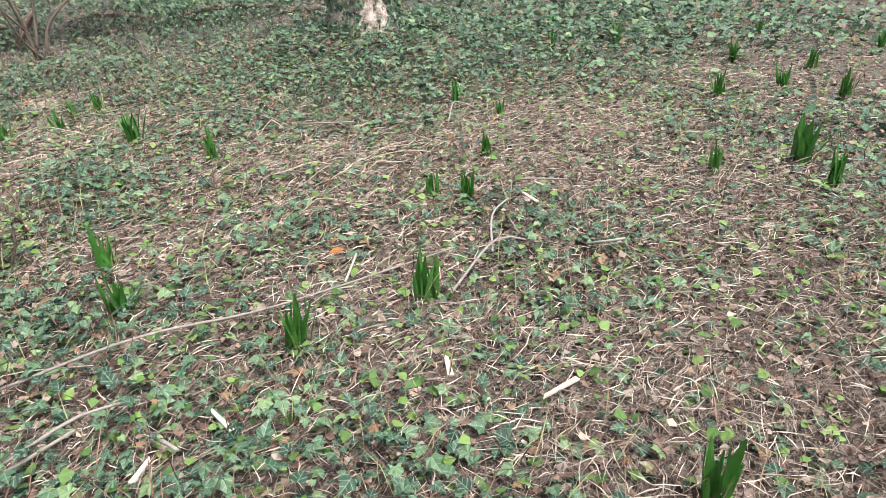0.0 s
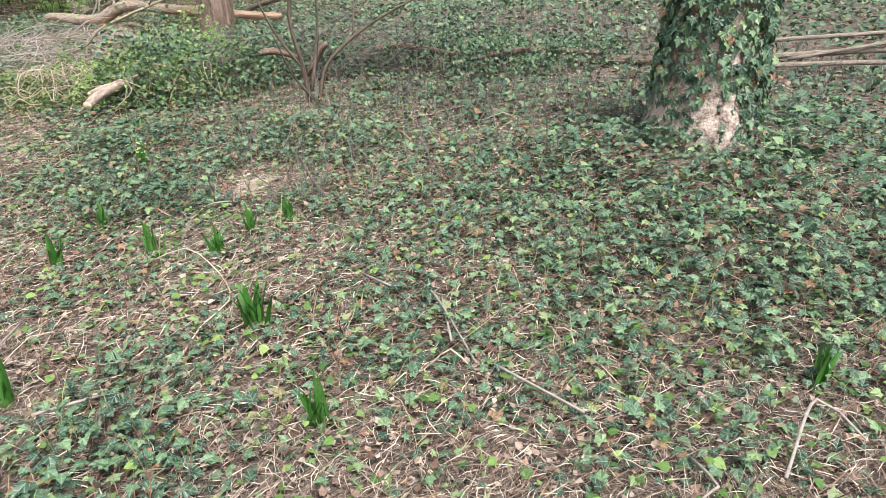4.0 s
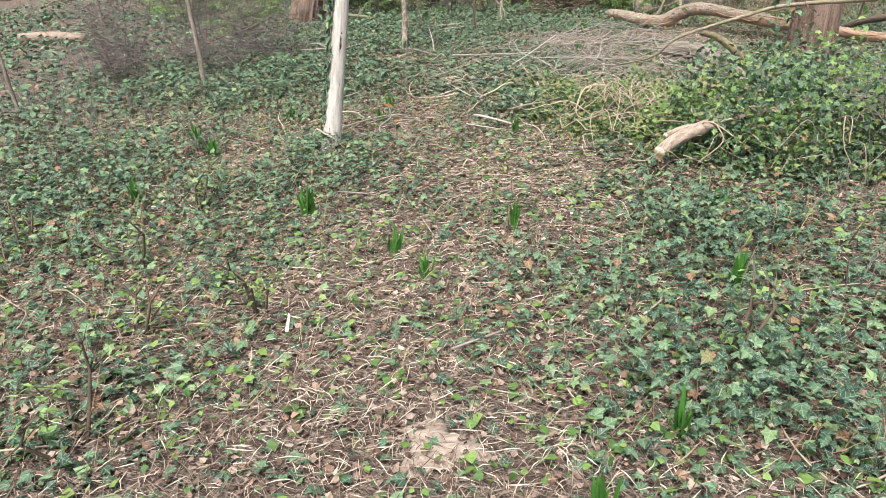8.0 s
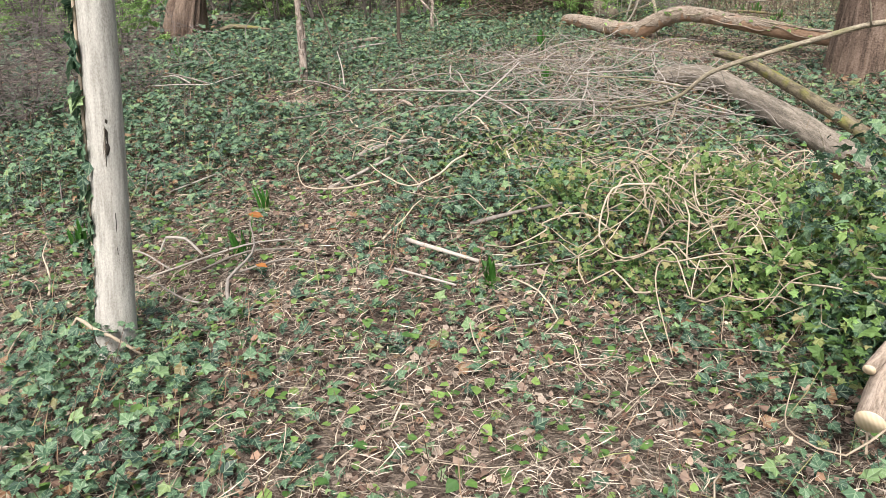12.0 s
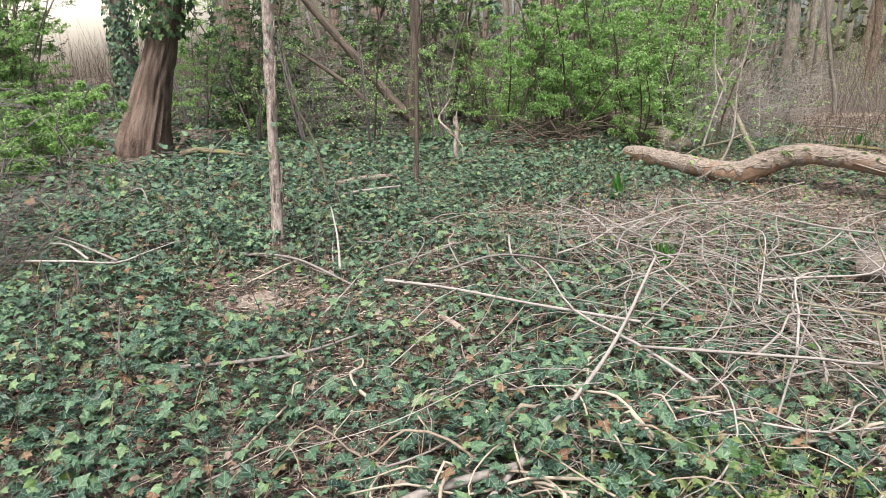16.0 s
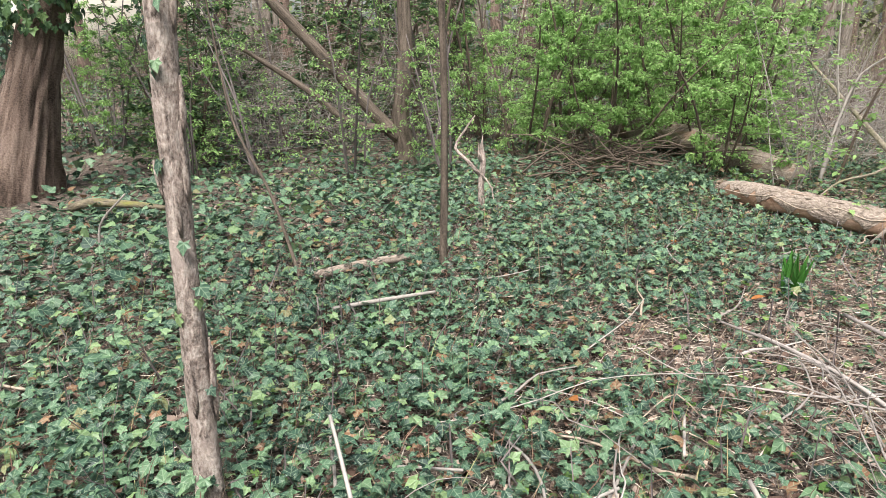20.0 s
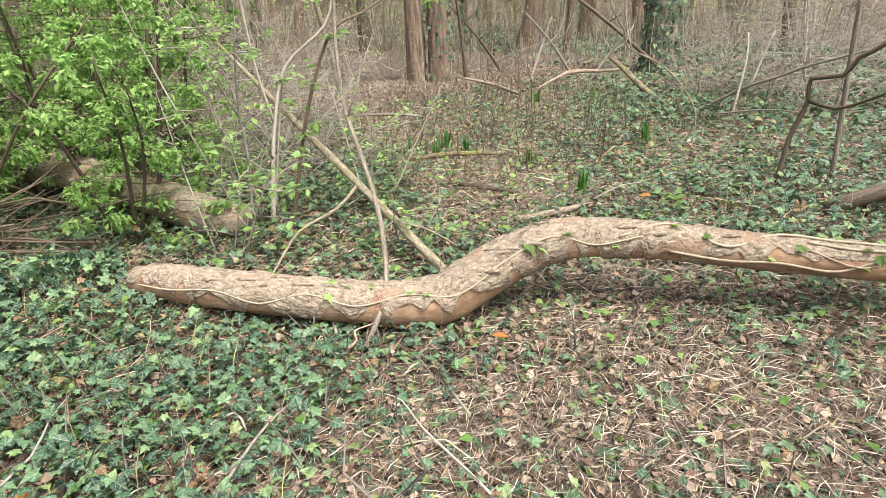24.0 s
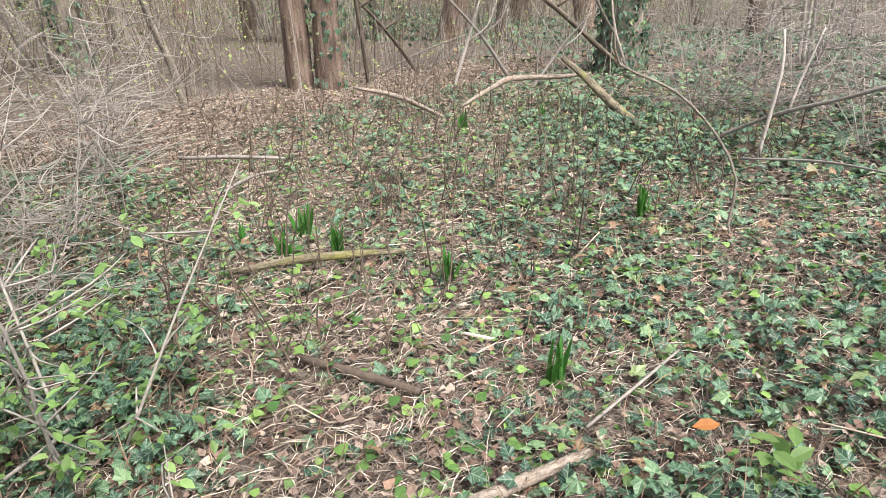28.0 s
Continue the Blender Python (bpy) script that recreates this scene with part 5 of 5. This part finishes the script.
for rows, r in (([(2.6, 9.55, .1), (2.75, 9.45, .35), (2.8, 9.4, .42)], .05), ([(3.3, 9.9, .2), (3.7, 9.7, .26), (4.3, 9.5, .12)], .05), ([(2.0, 9.75, .32), (2.3, 9.65, .36), (2.55, 9.6, .28)], .045), ([(4.3, 9.3, .1), (4.9, 9.0, .18), (5.6, 8.7, .12)], .045)):
    fallen("broken_limb", [(*q, r * (.55, .75, .45)[k]) for k, q in enumerate(rows)], 14, "broken chunk of rotten brown limb on the ivy", BARK_RED, 31 + len(rows), .14)


# ---- daffodil clumps ----
SPOTS = [(3.14, 3.84), (5.43, 3.63), (6.38, 2.61), (7.31, 2.06), (5.31, 1.95), (4.56, 1.99), (4.5, 1.6), (4.11, 2.3), (5.31, 2.54), (3.07, 1.56), (2.79, 1.37), (2.71, 1.9), (2.35, 3.07),
         (1.7, 2.95), (1.71, 2.74), (1.46, 4.4), (1.36, 5.08), (.39, 3.63), (.24, 3.25), (.45, 2.55), (.58, 1.25), (4.92, 4.05), (5.9, 4.58), (6.15, 1.59)]
SPOTS += [(.94, 2.4), (.35, 4.7), (3.03, 3.42), (1.3, 5.93), (.99, 6.07), (.72, 6.6), (1.5, 6.13), (1.72, 6.2), (.27, 5.03), (.53, 6.15), (.43, 5.03), (-.32, 5.24), (-.25, 5.46), (-.11, 5.15), (-0.69, 7.69), (-0.44, 7.46), (-2.58, 7.95),
          (-2.79, 9.06), (-2.71, 10.13), (-0.15, 8.12), (0.96, 7.67), (-1.76, 10.08)]
SPOTS += [(-3.11, 9.27), (-1.40, 8.04), (0.92, 8.65), (-0.54, 9.93), (-1.93, 10.68), (-0.78, 15.87), (-2.84, 15.19), (-0.60, 14.06), (-5.44, 15.51), (2.47, 18.35), (2.03, 19.38), (2.10, 19.07),
          (2.32, 19.24), (2.32, 18.94), (2.17, 17.54), (3.62, 18.12), (5.02, 19.94), (4.33, 20.17)]


def blade_mesh(L, w, lean):
    rows = []
    for f in (0, .25, .5, .75, 1):
        ww = w * (1, 1.05, 1, .8, .25)[int(f * 4)]
        y, z = lean * L * f * f, L * f * (1 - .25 * lean * f)
        rows += [(-ww, y, z), (0, y - .003, z), (ww, y, z)]
    q = [(3 * a + b, 3 * a + b + 1, 3 * a + b + 4, 3 * a + b + 3) for a in range(4) for b in range(2)]
    return link_mesh("blade", rows, np.array(q).ravel(), np.arange(8) * 4, BLADE)


BLADES = [blade_mesh(L, w, lean) for L, w, lean in ((.17, .0105, .05), (.15, .0105, .12), (.19, .011, .04), (.13, .0095, .22), (.16, .01, .1), (.12, .009, .08))]
for k, (x, y) in enumerate(SPOTS):
    g = np.random.default_rng(100 + k)
    big = 1.5 if (x, y) in ((1.36, 5.08), (3.07, 1.56), (-.32, 5.24), (-.78, 15.87)) else g.uniform(.85, 1.15)
    z = float(height(x, y)) - .01
    clump = empty("daffodil_clump", x, y, z, "clump of upright green daffodil leaves without flowers", "plant", "daffodil clumps")
    for b in range(int(g.integers(10, 17) * (1.6 if big > 1.2 else 1))):
        ob = new("leaf_blade", BLADES[int(g.integers(0, 6))])
        ob.parent = clump
        a, d = g.uniform(0, 6.283), g.uniform(0, .035) * big
        ob.matrix_basis = pose(math.cos(a) * d, math.sin(a) * d, 0, g.normal(-3, 5.5), g.normal(0, 5.5), g.uniform(0, 360)) @ Matrix.Scale(big * g.uniform(.8, 1.15), 4)


# ---- leafy shoots and shrubs ----
def shrub(name, x, y, stems, tall, wide, leaves, size, mat, label, seed, wood=None, low=.25, category="shrub", shape=SLIP, droop=(-.6, .3)):
    """Stems that fan out from the base, with twigs, and leaves along the twigs."""
    g = np.random.default_rng(seed)
    ob = empty(name, x, y, 0, label, category)
    tips, twigs = [], []
    for s in range(stems):
        a, L = g.uniform(0, 6.283), tall * g.uniform(.65, 1.1)
        out = wide * g.uniform(.3, 1.0)
        base = np.array((x + math.cos(a) * .12 * wide, y + math.sin(a) * .12 * wide, -.03))
        tip = np.array((x + math.cos(a) * out, y + math.sin(a) * out, L))
        mid = base * .55 + tip * .45 + np.array((g.normal(0, .06 if leaves else .2), g.normal(0, .06 if leaves else .2), .12 * L))
        r = (.003 + .003 * L if name == 'elder_shoot' else .006 + .006 * L) if leaves else .0022 + .0013 * L
        rows = spline([(*base, r), (*mid, r * .7), (*tip, r * .25)], .15)
        part("stem", tube(rows, 6, .2, None, True), wood or TWIG, ob)
        for t in range(max(5, int((22 if leaves else 45) * L / 2))):
            f = g.uniform(low, 1)
            q = rows[int(f * (len(rows) - 1))][:3]
            b, tl = g.uniform(0, 6.283), g.uniform(.2, .6) * wide * (1.2 - f * .6)
            e = q + np.array((math.cos(b), math.sin(b), g.uniform(-.15, .45))) * tl
            m = (q + e) / 2 + g.normal(0, .03, 3)
            twigs.append(tube([(*q, .004), (*m, .003), (*e, .0012)] if leaves else [(*q, .0027), (*m, .002), (*e, .0008)], 3, 2))
            tips += [(q, m, e)] * 1
    tagged(part("twig_mass", joined(twigs), wood or TWIG, ob), kind="stuff")
    if leaves:
        pick = g.integers(0, len(tips), leaves)
        f = g.uniform(.15, 1, leaves)
        Q, M, E = (np.array([tips[k][c] for k in pick]) for c in range(3))
        f = np.where(g.uniform(0, 1, leaves) < .6, 1 - .25 * f, f)
        at = Q * ((1 - f) ** 2)[:, None] + 2 * M * (f * (1 - f))[:, None] + E * (f**2)[:, None] + g.normal(0, .018, (leaves, 3))
        d = scatter(shape, OVAL_TRIS if shape is OVAL else SLIP_TRIS, at, g.uniform(0, 6.28, leaves), g.uniform(*droop, leaves), g.uniform(-.5, .5, leaves), g.uniform(*size, leaves))
        tagged(part("foliage", leaves_mesh("leaves", d, mat), mat, ob), kind="stuff")
    return ob


GREEN = "leafy shrub with fresh light green spring leaves"
for k, (x, y, tall, wide, n) in enumerate(((-1.3, 19.6, 1.9, 1.4, 7000), (-.2, 19.8, 2.0, 1.3, 6500), (-2.2, 20.0, 1.9, 1.2, 4500), (.5, 20.6, 2.2, 1.1, 3000), (-.9, 21.0, 2.8, 1.5, 6000), (-.35, 18.9, 1.5, 1.0, 3000),
                                          (-2.7, 21.5, 2.8, 1.4, 4000), (-7.3, 16.8, 1.0, 1.1, 4500), (-7.9, 17.7, .95, 1.2, 4500), (-10.4, 18.4, 2.6, 1.5, 5000), (-7.0, 15.7, .7, .9, 2500), (-10.1, 19.4, 2.6, 1.2, 4500), (-7.6, 20.6, 2.4, 1.2, 3000), (-9.3, 17.3, 2.4, 1.2, 5000), (-10.6, 19.6, 3.4, 1.6, 5000), (-11.6, 20.4, 3.6, 1.5, 4500), (-.6, 20.2, 2.5, 1.2, 4500), (-1.7, 20.5, 2.6, 1.2, 4500), (.3, 21.6, 2.8, 1.3, 4000))):
    shrub("green_shrub", x, y, 6, tall, wide, int(n * (3.0 if x < -6 else 1.9)), (.026, .053), FRESH, GREEN, 40 + k, TWIG_MID if x < -6 else TWIG_DARK, .12, droop=(-1.2, .1))
shrub("elder_shoot", .95, 18.2, 4, 1.0, .6, 260, (.025, .05), FRESH, "elder shoots with pairs of fresh green leaves", 71, shape=OVAL)
shrub("elder_shoot", .75, 17.55, 3, .5, .45, 110, (.025, .048), FRESH, "elder shoots with pairs of fresh green leaves", 72, shape=OVAL)
for k, (x, y) in enumerate(((-1.1, 6.0), (-1.4, 6.6), (-.95, 5.5), (-1.9, 7.2), (-1.0, 6.9), (-2.1, 7.9), (.35, 4.3), (.1, 4.0), (.9, 7.1), (-1.6, 5.7), (-2.6, 7.1))):
    shrub("bramble_shoot", x, y, 3, .34, .25, 50, (.02, .045), FRESH, "thin bramble shoot with small bright green leaves", 80 + k, TWIG_DARK, .4, "plant")
for k, (x, y, t, w) in enumerate(((-4.9, 12.2, 1.2, 1.0), (-5.6, 12.8, 1.4, 1.1), (-4.6, 13.2, 1.1, .9), (-6.4, 12.2, 1.5, 1.1), (-5.4, 13.8, 1.3, 1.0), (-6.0, 11.6, 1.2, 1.0), (2.9, 9.6, .8, .7), (1.9, 9.8, .7, .6), (3.6, 9.6, .6, .7))):
    shrub("twiggy_bush", x, y, 16, t, w, 0, (.02, .03), TWIG_DARK, "leafless dark twiggy bush", 95 + k, TWIG_MID, .1)
for k, (x, y, t, w) in enumerate(((-3.9, 18.8, 1.9, 1.1), (-2.9, 18.9, 1.5, .9), (-4.8, 18.9, 1.6, 1.1), (-5.6, 18.9, 1.4, .9), (-3.4, 20.6, 2.4, 1.2), (-5.0, 20.2, 2.2, 1.3))):
    shrub("budding_shrub", x, y, 4, t, w, 1500, (.022, .048), FRESH, "thin shrub with small yellow-green spring buds", 340 + k, TWIG_MID, .1, droop=(-1.1, .1))
for k, (x, y, t, w) in enumerate(((1.0, 19.3, 1.0, .8), (1.4, 20.1, 1.1, .9), (.6, 19.9, 1.2, .8), (1.9, 21.2, 1.1, 1.0), (-5.2, 20.0, 1.8, 1.2), (-4.4, 20.6, 1.8, 1.2), (5.6, 17.6, 1.2, .9), (6.3, 18.4, 1.3, 1.0), (5.9, 19.0, 1.2, .9), (6.8, 17.4, 1.4, 1.0))):
    shrub("dry_thicket", x, y, 14, t, w, 0, (.02, .03), TWIG, "leafless thicket of dry brown twigs", 120 + k, TWIG, .1)
for k, (x, y, t, w, n) in enumerate(((-5.2, 21.2, 2.6, 1.6, 4500), (-6.6, 20.6, 2.4, 1.4, 4000), (-7.4, 22.5, 3.5, 1.8, 4000), (-3.6, 22.3, 3.2, 1.6, 4500), (-4.6, 23.6, 3.6, 1.8, 4000), (-12.3, 21.5, 3.2, 1.6, 3500), (-1.5, 23.2, 3.2, 1.6, 4000), (.8, 24.5, 3.0, 1.5, 2500), (-5.9, 19.4, 1.6, 1.0, 1800), (-10.5, 19.2, 2.8, 1.5, 3000))):
    shrub("evergreen_shrub", x, y, 8, t, w, n, (.05, .1), EVERGREEN, "dark evergreen shrub in the wood", 150 + k, TWIG_DARK, .08)
shrub("elder_shoot", .3, 18.5, 5, 1.7, .7, 420, (.03, .07), FRESH, "elder shoots with pairs of fresh green leaves", 73, TWIG, shape=OVAL)
shrub("elder_shoot", -.1, 18.0, 4, .9, .6, 220, (.03, .07), FRESH, "elder shoots with pairs of fresh green leaves", 74, TWIG, shape=OVAL)
brush = empty("dark_brush_pile", -1.4, 18.9, 0, "pile of dark dead branches under the shrubs", "brush pile")
for k in range(90):
    x, y, a, L = rng.normal(-1.4, .38), rng.normal(18.95, .2), rnd(0, math.pi), rnd(.4, 1.3)
    p0 = (x - math.cos(a) * L / 2, y - math.sin(a) * L / 2, rnd(.0, .3))
    p1 = (x + math.cos(a) * L / 2, y + math.sin(a) * L / 2, rnd(.02, .5))
    part("branch", tube(crooked(p0, p1, rnd(.004, .012), .035, 900 + k), 4, .1), TWIG_DARK, brush)
big_tree(-7.93, 19.35, .13, (0, 0), 8, "slender tree clad in dark climbing ivy", 1500, 12, BARK_GREY)


# ---- the wood beyond ----
def wood_tree(r0, tall, seed, mat, ivy):
    t = empty("tree", 0, 0, 0, "bare woodland tree in early spring", "tree", "trees of the wood beyond")
    g = np.random.default_rng(seed)
    wob = g.normal(0, .12, (4, 2))
    rows = [(0, 0, -.6, r0 * 1.5), (0, 0, .3, r0 * 1.15), (*wob[0], 2, r0), (*wob[1], 5, r0 * .8), (*wob[2], tall * .7, r0 * .45), (*wob[3], tall, r0 * .08)]
    part("trunk", tube(rows, 14, .7, furrows(5, .1, seed)), mat, t)
    part("upper_limbs", crown_twigs((*wob[2], tall * .8), 2.6, 9, seed, 4.5), BARK_GREY, t)
    if ivy:
        part("ivy", leaves_mesh("ivy", climbing_ivy(ivy // 2, lambda z: (0 * z, 0 * z), lambda z: r0 * 1.1 + 0 * z, 0, 4, seed, size=(.09, .16), out=.12), IVY), IVY, t)
    return t


KINDS = [wood_tree(.22, 14, 1, BARK_RED, 0), wood_tree(.14, 12, 2, BARK_GREY, 0), wood_tree(.28, 16, 3, BARK_RED, 0), wood_tree(.1, 10, 4, BARK_DARK, 0), wood_tree(.2, 14, 5, BARK_GREY, 900)]
g = np.random.default_rng(31)
placed, made = [], 0
while made < 150:
    a, d = g.uniform(0, 6.283), 5 + 45 * g.uniform(0, 1) ** .7
    x, y = -.5 + math.cos(a) * d, 10 + math.sin(a) * d * 1.15
    inside = -7.5 < x < 9.5 and -3 < y < 24.5 or (x < 0 and y < 22 and x > -14)
    inside = inside or abs((x + 1.5) * .766 + (y - 10.7) * .643 - .9) < 1.1 and x < -8
    if inside or any(math.hypot(x - q[0], y - q[1]) < 1.3 for q in placed):
        continue
    placed.append((x, y))
    m = pose(x, y, float(height(x, y)), 0, 0, g.uniform(0, 360)) @ Matrix.Scale(g.uniform(.8, 1.25), 4)
    src = KINDS[made % 5]
    if made < 5:
        src.matrix_basis = m
    else:
        copy_thing(src, m)
    made += 1


def undergrowth(name, n, label, seed, mat, box, tall, leaf=None):
    """Thin upright and slanting stems too many to count."""
    g = np.random.default_rng(seed)
    x, y = g.uniform(box[0], box[1], n), g.uniform(box[2], box[3], n)
    z = height(x, y)
    a, L, ln = g.uniform(0, 6.283, n), g.uniform(*tall, n), np.abs(g.normal(0, .4, n))
    r = g.uniform(.002, .006, n)
    top = np.stack([x + np.cos(a) * ln * L, y + np.sin(a) * ln * L, z + L], -1)
    bot = np.stack([x, y, z - .03], -1)
    mid = (top + bot) / 2 + g.normal(0, .05, (n, 3))
    ring = np.array([(0, 1, 0), (.87, -.5, 0), (-.87, -.5, 0)])
    v = np.stack([bot[:, None] + ring * r[:, None, None], mid[:, None] + ring * r[:, None, None] * .8, top[:, None] + ring * r[:, None, None] * .3], 1).reshape(n, 9, 3)
    q = np.array([(3 * s + k, 3 * s + (k + 1) % 3, 3 * s + 3 + (k + 1) % 3, 3 * s + 3 + k) for s in range(2) for k in range(3)])
    flat = (q[None] + (np.arange(n) * 9)[:, None, None]).reshape(-1)
    ob = new(name, link_mesh(name, v.reshape(-1, 3), flat, np.arange(len(flat) // 4) * 4, mat))
    return tagged(ob, label, "undergrowth", kind="stuff")


undergrowth("undergrowth", 1800, "bare brown twigs of the undergrowth", 1, TWIG, (2.5, 22, 21.5, 40), (.3, 1.2))
undergrowth("undergrowth", 2800, "bare dark twigs of the undergrowth", 6, TWIG_DARK, (1.5, 22, 21.5, 40), (.4, 1.6))
undergrowth("undergrowth", 1500, "bare brown twigs of the undergrowth", 2, TWIG, (6, 22, 14, 24), (.3, 1.2))
undergrowth("undergrowth", 4000, "bare brown twigs of the undergrowth", 3, TWIG_DARK, (-16, 1.5, 20.5, 36), (.4, 1.8))
undergrowth("dry_stems", 900, "thin dry stems standing in the litter", 4, TWIG_DARK, (1.2, 5.5, 18.0, 21.8), (.1, .4))

undergrowth("dry_stems", 1600, "thin dry stems standing among the ivy", 7, TWIG_MID, (1.4, 8, 6.2, 12), (.08, .4))
undergrowth("dry_stems", 1200, "thin dry stems standing among the ivy", 8, TWIG_MID, (-8, -2.6, 8, 16), (.08, .35))
undergrowth("dry_stems", 500, "thin dry stems standing among the ivy", 9, TWIG_MID, (-3.4, 1, 13.5, 17.3), (.06, .28))

g = np.random.default_rng(66)
n = 45000
hx, hy = g.uniform(2, 20, n), g.uniform(21.5, 38, n)
hz = height(hx, hy) + g.uniform(0, 1, n) ** 1.5 * 2.2
haze = scatter(IVY_FAR, FAR_TRIS, np.stack([hx, hy, hz], -1), g.uniform(0, 6.28, n), g.uniform(-1, .6, n), g.uniform(-.6, .6, n), g.uniform(.016, .036, n))
BUD = leafy("bud_leaf", [(0, (.15, .14, .08)), (.5, (.26, .3, .12)), (1, (.4, .48, .18))], .6, .3, .3)
tagged(new("bud_leaves", leaves_mesh("bud_leaves", haze, BUD)), "small yellow-green buds and dry leaves in the undergrowth", "foliage", kind="stuff")
g = np.random.default_rng(77)
for k in range(46):
    a, d = g.uniform(-.35, 1.15), 9 + 22 * g.uniform(0, 1) ** .8
    x, y = 1.0 + math.sin(a) * d, 17 + math.cos(a) * d
    if any(math.hypot(x - q[0], y - q[1]) < .8 for q in placed) or math.hypot(x - 4.5, y - 22.6) < 1.2:
        continue
    placed.append((x, y))
    copy_thing(KINDS[int(g.integers(0, 5))], pose(x, y, float(height(x, y)), 0, 0, g.uniform(0, 360)) @ Matrix.Scale(g.uniform(.6, 1.0), 4))
for k in range(12):
    a, d = g.uniform(-.5, 1.3), g.uniform(8, 15)
    x, y = .6 + math.sin(a) * d, 16.5 + math.cos(a) * d
    shrub("budding_shrub", x, y, 7, g.uniform(1.4, 2.6), 1.2, 1600, (.016, .034), FRESH, "thin shrub with small yellow-green spring buds", 300 + k, TWIG, .2)


def far_wood():
    """The closed edge of the wood, too far to tell its trees apart."""
    g = np.random.default_rng(5)
    pieces, n = [], 700
    for k in range(n):
        a, d = g.uniform(0, 6.283), g.uniform(42, 90)
        x, y, r = math.cos(a) * d, 12 + math.sin(a) * d, g.uniform(.12, .3)
        z = float(height(x, y))
        pieces.append(tube([(x, y, z - .5, r * 1.3), (x + g.normal(0, .2), y, z + 5, r), (x + g.normal(0, .5), y, z + g.uniform(11, 16), r * .3)], 6, 5))
    ob = part("far_wood", joined(pieces), BARK_GREY)
    tagged(ob, "distant bare trunks at the edge of the wood", "trees", kind="stuff")
    n = 26000
    a, d = g.uniform(0, 6.283, n), g.uniform(40, 90, n)
    x, y = np.cos(a) * d, 12 + np.sin(a) * d
    z = height(x, y) + g.uniform(0, 1, n) ** 1.7 * 7
    dat = scatter(IVY_FAR, FAR_TRIS, np.stack([x, y, z], -1), g.uniform(0, 6.28, n), g.uniform(-1.4, 1, n), g.uniform(-.8, .8, n), g.uniform(.35, .8, n))
    tagged(new("far_foliage", leaves_mesh("far_foliage", dat, FAR_GREEN)), "distant brown and green undergrowth of the wood", "foliage", kind="stuff")


FAR_GREEN = leafy("far_foliage_leaf", [(0, (.06, .055, .04)), (.5, (.12, .13, .07)), (1, (.2, .24, .11))], .7, .2, .2)
far_wood()


# ---- the pale house seen far through a gap in the trees ----
def box(x0, x1, y0, y1, z0, z1):
    v = [(x, y, z) for z in (z0, z1) for y in (y0, y1) for x in (x0, x1)]
    q = [(0, 2, 3, 1), (4, 5, 7, 6), (0, 1, 5, 4), (2, 6, 7, 3), (0, 4, 6, 2), (1, 3, 7, 5)]
    return np.array(v, float), np.array(q).ravel(), np.arange(6) * 4, np.zeros((24, 2))


RENDERED = plain_wood("cream_render", (.62, .57, .47), (.74, .69, .59), 6)
ROOF = plain_wood("brown_roof_tiles", (.14, .08, .06), (.24, .14, .1), 9)
home = empty("house", 0, 0, 0, "pale cream rendered house far beyond the trees", "house")
part("wall", box(-6, 6, -4, 4, -.5, 5.2), RENDERED, home)
rv = np.array([(-6.4, -4.5, 5.1), (6.4, -4.5, 5.1), (6.4, 4.5, 5.1), (-6.4, 4.5, 5.1), (-6.4, 0, 8), (6.4, 0, 8)], float)
part("roof", (rv, np.array([0, 1, 5, 4, 2, 3, 4, 5, 1, 2, 5, 3, 0, 4, 3, 2, 1, 0]), np.array([0, 4, 8, 11, 14]), np.zeros((18, 2))), ROOF, home)
home.matrix_basis = pose(-22.2, 38.2, float(height(-22.2, 38.2)), 0, 0, 40)
